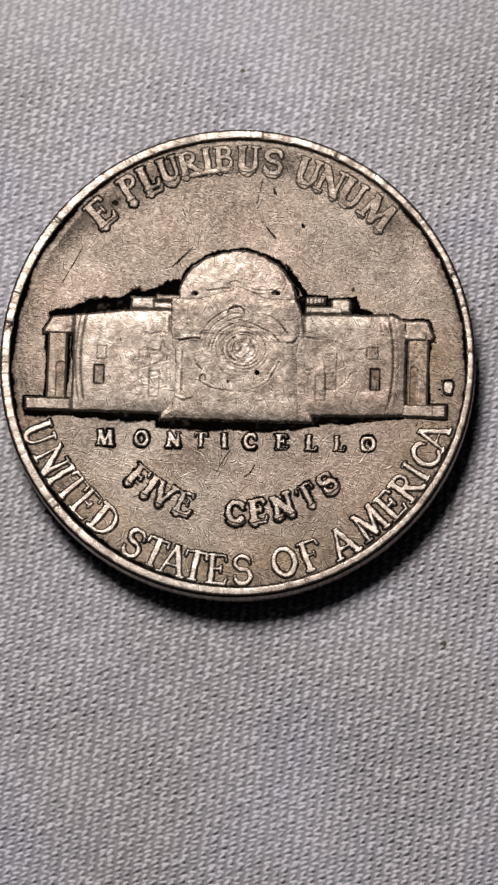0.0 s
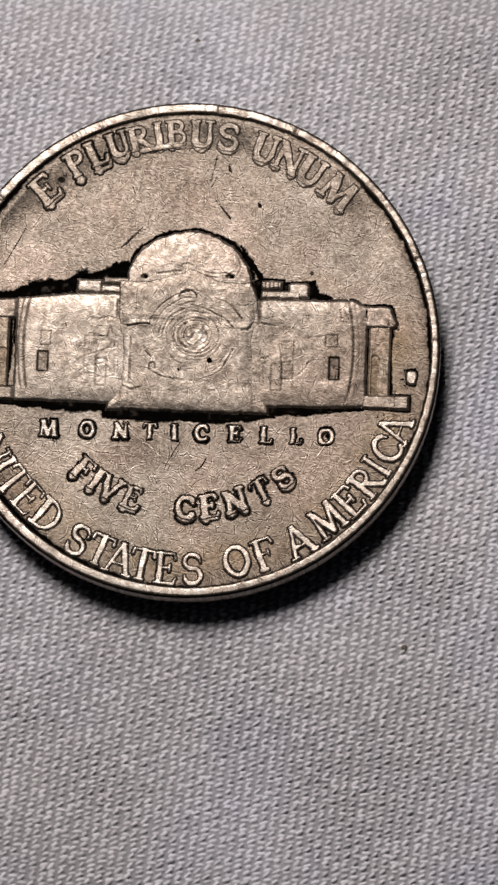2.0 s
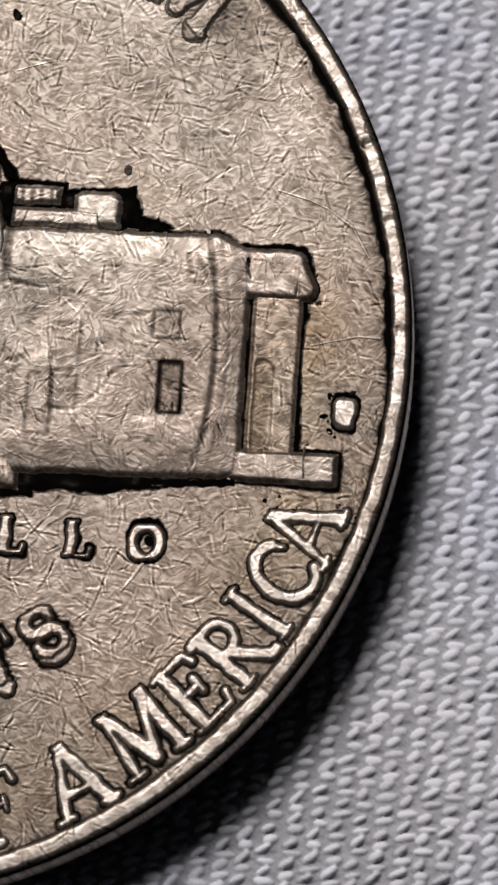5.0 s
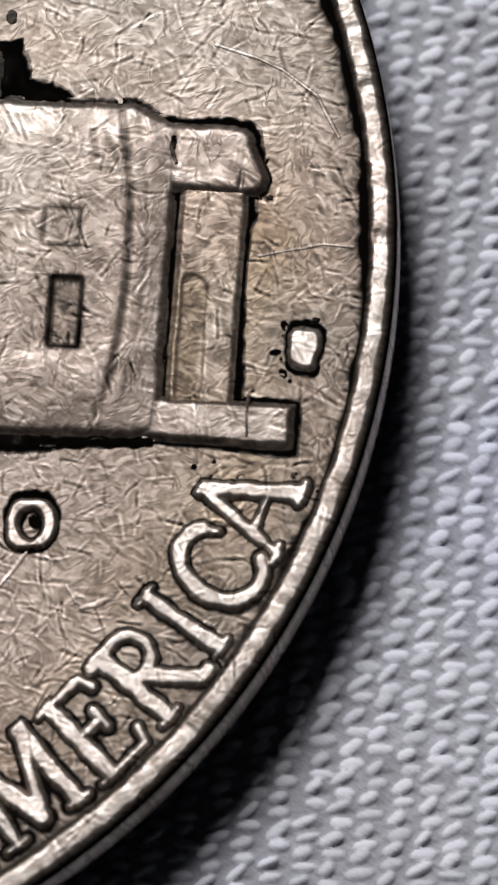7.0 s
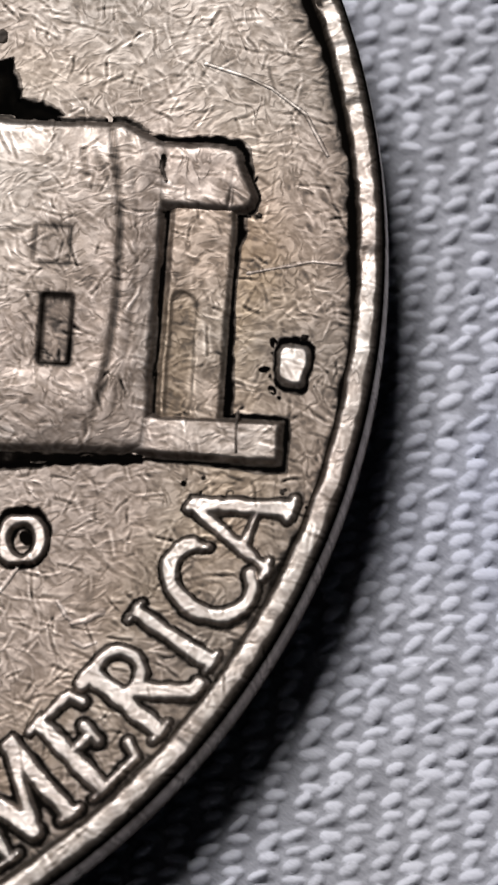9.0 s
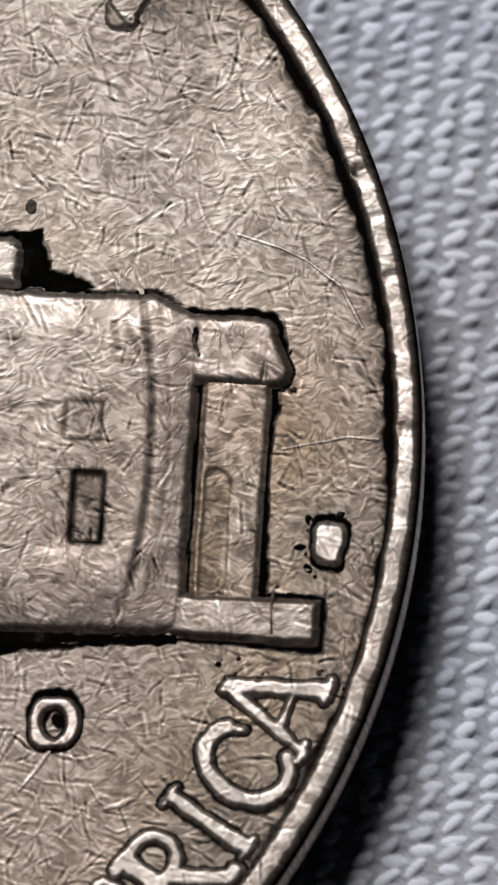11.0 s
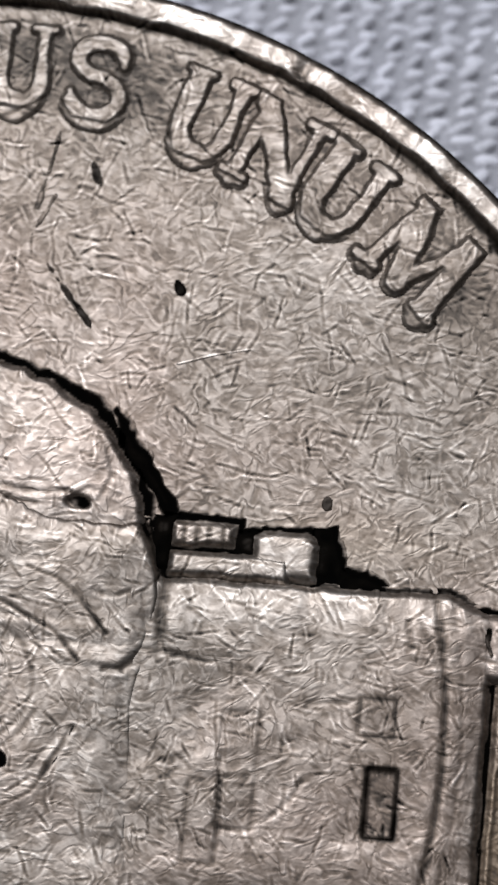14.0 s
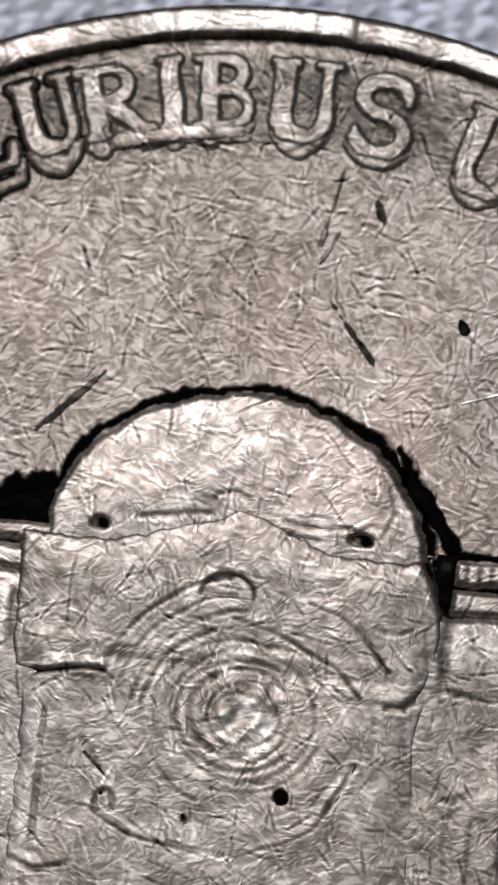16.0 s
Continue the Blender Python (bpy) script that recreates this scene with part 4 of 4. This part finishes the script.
THICK, THIN = 0.092, 0.050
GLYPHS = {
    "E": [([(0.18, 0), (0.18, 1)], THICK), ([(0.04, 0.03), (0.66, 0.03), (0.72, 0.20)], THIN), ([(0.04, 0.97), (0.62, 0.97), (0.66, 0.82)], THIN),
          ([(0.18, 0.52), (0.50, 0.52)], THIN), ([(0.50, 0.42), (0.50, 0.62)], THIN)],
    "F": [([(0.18, 0), (0.18, 1)], THICK), ([(0.04, 0.97), (0.64, 0.97), (0.68, 0.80)], THIN), ([(0.18, 0.52), (0.48, 0.52)], THIN),
          ([(0.48, 0.42), (0.48, 0.62)], THIN), (serif(0.18, 0.03), THIN)],
    "L": [([(0.18, 0), (0.18, 1)], THICK), ([(0.04, 0.03), (0.62, 0.03), (0.68, 0.24)], THIN), (serif(0.18, 0.97), THIN)],
    "P": [([(0.18, 0), (0.18, 1)], THICK), ([(0.04, 0.96), (0.34, 0.96)] + arc(0.36, 0.73, 0.26, 0.23, 90, -90) + [(0.18, 0.50)], 0.068), (serif(0.18, 0.03), THIN)],
    "R": [([(0.18, 0), (0.18, 1)], THICK), ([(0.04, 0.96), (0.34, 0.96)] + arc(0.36, 0.74, 0.25, 0.22, 90, -90) + [(0.18, 0.52)], 0.068),
          ([(0.34, 0.50), (0.72, 0.03), (0.82, 0.03)], 0.08), (serif(0.18, 0.03), THIN)],
    "B": [([(0.18, 0), (0.18, 1)], THICK), ([(0.04, 0.96), (0.34, 0.96)] + arc(0.36, 0.75, 0.22, 0.21, 90, -90) + [(0.18, 0.54)], 0.066),
          ([(0.18, 0.53), (0.38, 0.53)] + arc(0.40, 0.28, 0.26, 0.25, 90, -90) + [(0.04, 0.03)], 0.066)],
    "D": [([(0.18, 0), (0.18, 1)], THICK), ([(0.04, 0.97), (0.34, 0.97)] + arc(0.34, 0.5, 0.42, 0.47, 90, -90) + [(0.04, 0.03)], 0.07)],
    "I": [([(0.20, 0), (0.20, 1)], THICK), (serif(0.20, 0.03), THIN), (serif(0.20, 0.97), THIN)],
    "T": [([(0.38, 0), (0.38, 1)], THICK), ([(0.02, 0.78), (0.05, 0.96), (0.71, 0.96), (0.74, 0.78)], THIN), (serif(0.38, 0.03), THIN)],
    "U": [([(0.18, 1), (0.18, 0.34)] + arc(0.42, 0.34, 0.24, 0.31, 180, 270), THICK), (arc(0.42, 0.34, 0.24, 0.31, 270, 360) + [(0.66, 1)], 0.062),
          (serif(0.18, 0.97), THIN), (serif(0.66, 0.97, 0.11), THIN)],
    "N": [([(0.16, 0), (0.16, 0.96)], 0.06), ([(0.12, 0.98), (0.74, 0.03)], THICK), ([(0.74, 0.03), (0.74, 1)], 0.06), (serif(0.16, 0.03), THIN), (serif(0.74, 0.97), THIN)],
    "M": [([(0.14, 0), (0.20, 0.98)], 0.062), ([(0.20, 0.98), (0.52, 0.10)], THICK), ([(0.52, 0.10), (0.84, 0.98)], 0.062), ([(0.84, 0.98), (0.92, 0)], THICK),
          (serif(0.13, 0.03), THIN), (serif(0.92, 0.03), THIN)],
    "A": [([(0.08, 0), (0.42, 1.0)], 0.062), ([(0.42, 1.0), (0.78, 0)], THICK), ([(0.22, 0.33), (0.64, 0.33)], THIN), (serif(0.08, 0.03, 0.11), THIN), (serif(0.78, 0.03), THIN)],
    "V": [([(0.08, 1), (0.42, 0.02)], THICK), ([(0.42, 0.02), (0.76, 1)], 0.062), (serif(0.08, 0.97, 0.11), THIN), (serif(0.76, 0.97, 0.11), THIN)],
    "O": [(arc(0.44, 0.5, 0.36, 0.45, 0, 360, 28), 0.078)],
    "C": [(arc(0.44, 0.5, 0.36, 0.45, 48, 312, 22), 0.078), ([(0.68, 0.84), (0.72, 0.68)], THIN)],
    "S": [(arc(0.38, 0.735, 0.25, 0.215, 25, 270, 14) + arc(0.38, 0.275, 0.27, 0.245, 90, -155, 14), 0.074), ([(0.61, 0.82), (0.63, 0.70)], THIN), ([(0.12, 0.28), (0.13, 0.14)], THIN)],
}
WIDTHS = {"E": 0.74, "F": 0.70, "L": 0.70, "P": 0.64, "R": 0.84, "B": 0.68, "D": 0.80, "I": 0.40, "T": 0.76, "U": 0.84, "N": 0.90, "M": 1.06, "A": 0.88, "V": 0.84, "O": 0.88, "C": 0.80, "S": 0.70}


def letter(ch, place, size, height, seed, bold=1.0, stretch=1.0, doubled=0.0, top=0.82, apron=0.07, foot=0.0, rough=0.022):
    """One raised letter, centred on its place; doubled: how far a slipped second strike shows below it."""
    strokes, w = GLYPHS[ch], WIDTHS[ch]

    def shape(u, v):
        gx, gy = u / (size * stretch) + w / 2, v / size + 0.5
        d = np.full(u.shape, -1e9)
        for pts, half in strokes:
            d = np.maximum(d, half * bold * size - line_gap(gx * stretch, gy, [(px * stretch, py) for px, py in pts]) * size)
        d = np.minimum(d, np.minimum(gy + 0.045, 1.045 - gy) * size)
        h, s, keep = struck(d, u + 7 * seed, v, height, 0.05, apron, seed, top, rough, foot)
        if doubled:
            e = np.full(u.shape, -1e9)
            for pts, half in strokes:
                e = np.maximum(e, half * bold * size - line_gap(gx * stretch, gy + doubled / size, [(px * stretch, py) for px, py in pts]) * size)
            e = np.minimum(e, (0.10 - gy) * size)
            h2, s2, k2 = struck(e, u + 7 * seed, v, height * 0.55, 0.05, apron, seed + 1, top - 0.05, 0.014, foot)
            low = h2 > h
            h, s, keep = np.where(low, h2, h), np.where(low, s2, s), keep | k2
        return h, s, keep

    a = size * stretch * w / 2 + 0.30
    b = size / 2 + 0.28
    return relief("letter", coin, (-a, a, -b - doubled, b), 0.022, shape, "raised letter " + ch, place)


def on_arc(angle, radius, outward):
    """The place of a letter on an arc round the coin's centre; its top points outward or inward."""
    a = radians(angle)
    return pose(radius * math.cos(a) * MM, radius * math.sin(a) * MM, FIELD * MM, 0, 0, angle - 90 if outward else angle + 90)


seed = 100
for ch, ang, rad, dbl, size in (("E", 132.2, 9.34, 0.10, 1.22), ("P", 121.9, 9.48, 0.24, 1.08), ("L", 115.9, 9.48, 0.26, 1.08), ("U", 109.8, 9.48, 0.24, 1.08), ("R", 104.1, 9.48, 0.12, 1.06),
                                ("I", 99.2, 9.48, 0.12, 1.06), ("B", 94.8, 9.48, 0.12, 1.06), ("U", 87.8, 9.40, 0.12, 1.16), ("S", 81.2, 9.38, 0.08, 1.18), ("U", 70.8, 9.32, 0.05, 1.24),
                                ("N", 64.1, 9.30, 0.05, 1.24), ("U", 57.3, 9.30, 0.05, 1.24), ("M", 48.4, 9.32, 0.05, 1.24)):
    seed += 3
    letter(ch, on_arc(ang, rad, True), size, 0.058, seed, 1.66, 1.10, dbl, 0.47, 0.03 + (0.05 if ang > 105 else 0), 0.06 if ang > 105 else 0.25, 0.03)
for ch, ang, rad in (("U", -159.8, 9.22), ("N", -151.8, 9.16), ("I", -147.0, 9.14), ("T", -142.3, 9.06), ("E", -136.2, 9.04), ("D", -129.4, 9.02), ("S", -119.1, 9.12), ("T", -112.6, 9.10),
                     ("A", -106.9, 9.14), ("T", -101.1, 9.14), ("E", -94.9, 9.16), ("S", -88.2, 9.14), ("O", -76.3, 9.04), ("F", -68.8, 9.10), ("A", -59.4, 9.18), ("M", -50.3, 9.12),
                     ("E", -42.8, 9.17), ("R", -36.1, 9.18), ("I", -31.3, 9.16), ("C", -25.9, 9.18), ("A", -20.2, 9.14)):
    seed += 3
    letter(ch, on_arc(ang, rad + 0.14, False), 1.33, 0.080, seed, 1.14, 0.97, 0.0, 0.78, 0.055, 0.06, 0.032)
for ch, ang in (("F", -130.2), ("I", -124.3), ("V", -118.4), ("E", -109.9), ("C", -90.2), ("E", -81.6), ("N", -72.1), ("T", -62.1), ("S", -53.2)):
    seed += 3
    letter(ch, on_arc(ang, 6.69, False), 0.96, 0.10, seed, 1.70, 1.06, 0.10, 0.64, 0.10, 0.06, 0.055)
for ch, x in zip("MONTICELLO", (-5.84, -4.20, -2.78, -1.56, -0.52, 0.63, 2.02, 3.34, 4.58, 5.84)):
    seed += 3
    letter(ch, pose((x - 0.03) * MM, (-3.49 - 0.0195 * x) * MM, FIELD * MM, 0, 0, -1.0), 0.68, 0.10, seed, 2.1 if x > 5 else 1.80, 1.03, 0.0, 0.72, 0.09, 0.0, 0.032)


# ---- mint mark, stop and old knocks ----
def blob(name, x, y, rx, ry, turn, height, top, apron, seed, label, over=0.0, power=2):
    def shape(u, v):
        d = (1 - (np.abs(u / rx) ** power + np.abs(v / ry) ** power) ** (1 / power)) * min(rx, ry)
        return struck(d, u + seed, v, height, min(rx, ry) * 0.25, apron, seed, top, 0.03, top if top < 0.5 else 0.0)
    return relief(name, coin, (-rx - 0.4, rx + 0.4, -ry - 0.4, ry + 0.4), 0.02, shape, label, pose(x * MM, y * MM, (FIELD + over) * MM, 0, 0, turn))


blob("mint_mark", 9.35, -1.05, 0.235, 0.335, -5, 0.075, 0.80, 0.075, 301, "small raised worn mint mark", 0.0, 4)
blob("stop", -5.47, 7.58, 0.10, 0.10, 0, 0.05, 0.30, 0.16, 302, "raised round stop between words")
for x, y, rx, ry, turn, top in ((2.83, 6.35, 0.06, 0.09, 30, 0.02), (1.54, 7.92, 0.05, 0.14, 20, 0.16), (1.41, 6.0, 0.036, 0.42, 39, 0.14), (-2.55, 4.86, 0.030, 0.46, -45, 0.18),
                           (0.90, 8.0, 0.020, 0.28, -12, 0.27), (0.88, 7.3, 0.02, 0.26, -28, 0.27), (-5.6, 7.35, 0.12, 0.10, 0, 0.10)):
    blob("dent", x, y, rx, ry, turn, 0.005, top, 0.02, 310 + int(x * 10), "dark mark on the coin face")

for x, y, r in ((0.87, -0.44, 0.085), (-0.44, -0.82, 0.035)):
    blob("dent", x, y, r, r * 1.2, 10, 0.006, 0.0, 0.02, 340 + int(x * 10), "dark mark on the coin face", 0.222)


def scratch(pts, width, top, seed, over=0.0, height=0.004):
    xs, ys = [p[0] for p in pts], [p[1] for p in pts]

    def shape(x, y):
        g = line_gap(x, y, pts) + 0.3 * width * lattice_noise(x, y, 4.0, seed)
        d = width - g
        return height - 0.008 * np.clip(g / width, 0, 1.3) ** 2, np.clip(top + 0.2 * lattice_noise(x, y, 5.0, seed), 0, 1), d > -0.01
    return relief("scratch", coin, (min(xs) - 0.15, max(xs) + 0.15, min(ys) - 0.15, max(ys) + 0.15), 0.014, shape, "fine old scratch", pose(0, 0, (FIELD + over) * MM))


for k, (pts, width, top) in enumerate((
        ([(-7.07, 5.22), (-7.5, 4.4), (-7.91, 3.69)], 0.026, 0.16), ([(7.94, 3.14), (8.5, 2.98), (8.88, 2.82), (9.35, 2.48), (9.68, 1.91)], 0.028, 0.55),
        ([(6.56, -4.70), (6.75, -4.66), (6.97, -4.52)], 0.04, 0.58), ([(6.60, -4.95), (6.74, -5.02), (6.9, -4.95)], 0.03, 0.56), ([(6.35, -4.42), (6.48, -4.62), (6.6, -4.7)], 0.035, 0.62),
        ([(5.79, -3.96), (5.60, -4.25), (5.40, -4.51)], 0.035, 0.66), ([(2.90, 5.26), (3.4, 5.42), (3.87, 5.52)], 0.022, 0.68),
        ([(8.68, 0.22), (9.2, 0.34), (9.55, 0.42), (9.95, 0.40)], 0.026, 0.54), ([(0.38, -5.09), (0.62, -4.9), (0.80, -4.58)], 0.03, 0.12),
        ([(-4.54, -6.03), (-4.1, -5.9), (-3.4, -5.55)], 0.02, 0.15), ([(-2.7, -5.25), (-2.2, -4.98), (-1.8, -4.85)], 0.03, 0.60), ([(-0.9, -4.9), (-0.5, -4.2), (-0.3, -3.9)], 0.02, 0.16))):
    scratch(pts, width, top, 500 + k)
for k, (pts, width, top) in enumerate((  # gashes on the rubbed walls
        ([(7.44, 1.78), (7.42, 1.62), (7.49, 1.45)], 0.03, 0.18), ([(1.86, 0.10), (1.74, -0.25), (1.58, -0.54)], 0.03, 0.20), ([(-1.88, -0.03), (-1.66, -0.22), (-1.45, -0.44)], 0.03, 0.20),
        ([(-1.60, -0.57), (-1.5, -0.66), (-1.36, -0.83)], 0.022, 0.20))):
    scratch(pts, width, top, 540 + k, 0.168 if abs(pts[0][0]) > 3 else 0.20)
# the slipped second strike leaves one bar under the letters
scratch([(-2.25, 8.60), (-1.3, 8.79), (-0.45, 8.87)], 0.10, 0.28, 547, 0.0, 0.045)
scratch([(-2.2, 8.62), (-1.3, 8.81), (-0.5, 8.89)], 0.070, 0.43, 548, 0.0, 0.075)
scratch([(8.66, -2.28), (8.64, -1.98), (8.66, -1.72)], 0.018, 0.22, 549, 0.13)
# two dark pits by the mint mark; the third darkens the last O's counter
for k, (x, y, r) in enumerate(((9.06, -1.20, 0.05), (9.08, -0.74, 0.05), (5.87, -3.57, 0.07))):
    blob("dent", x, y, r, r * 1.3, 20 * k, 0.006, 0.04, 0.03, 520 + k, "dark mark on the coin face")


# crumbs of black dirt by the mint mark and under the step
crumbs = np.random.default_rng(31)
for cx, cy, wide, tall, count in ((9.35, -1.05, 0.34, 0.42, 6), (8.7, -2.72, 0.65, 0.14, 6), (9.45, -3.1, 0.22, 0.35, 4), (8.75, 1.25, 0.16, 0.25, 3)):
    for k in range(count):
        turn = crumbs.uniform(0, 6.283)
        r = crumbs.uniform(0.010, 0.028)
        blob("dent", cx + wide * math.cos(turn) * crumbs.uniform(0.85, 1.25), cy + tall * math.sin(turn) * crumbs.uniform(0.85, 1.25), r, r * crumbs.uniform(0.8, 1.8), crumbs.uniform(0, 180), 0.006, crumbs.uniform(0.0, 0.1), 0.015, 600 + k, "small crumb of black dirt")
blob("dent", 5.10, 3.42, 0.10, 0.13, 0, 0.006, 0.24, 0.02, 560, "brown old dent")


# ---- lint on the cloth ----
def lint(x, y, size, seed):
    rng = np.random.default_rng(seed)
    bm = bmesh.new()
    bmesh.ops.create_icosphere(bm, subdivisions=2, radius=size * MM)
    for v in bm.verts:
        v.co *= 1 + rng.normal(0, 0.22)
        v.co.z *= 0.5
    me = bpy.data.meshes.new("lint_speck")
    bm.to_mesh(me)
    bm.free()
    me.materials.append(LINT)
    ob = new("lint_speck", me)
    ob.location = (x * MM, y * MM, 0.01 * MM)
    tagged(ob, "tiny brown speck of lint on grey cloth", "lint", "lint specks on the cloth")


for k, (x, y, s) in enumerate(((9.23, -12.30, 0.13), (0.0, 13.9, 0.09))):
    lint(x, y, s, 400 + k)

# the lens holds the coin's face sharp; what lies lower softens
cam.data.dof.use_dof, cam.data.dof.focus_object, cam.data.dof.aperture_fstop = True, house, 210.0
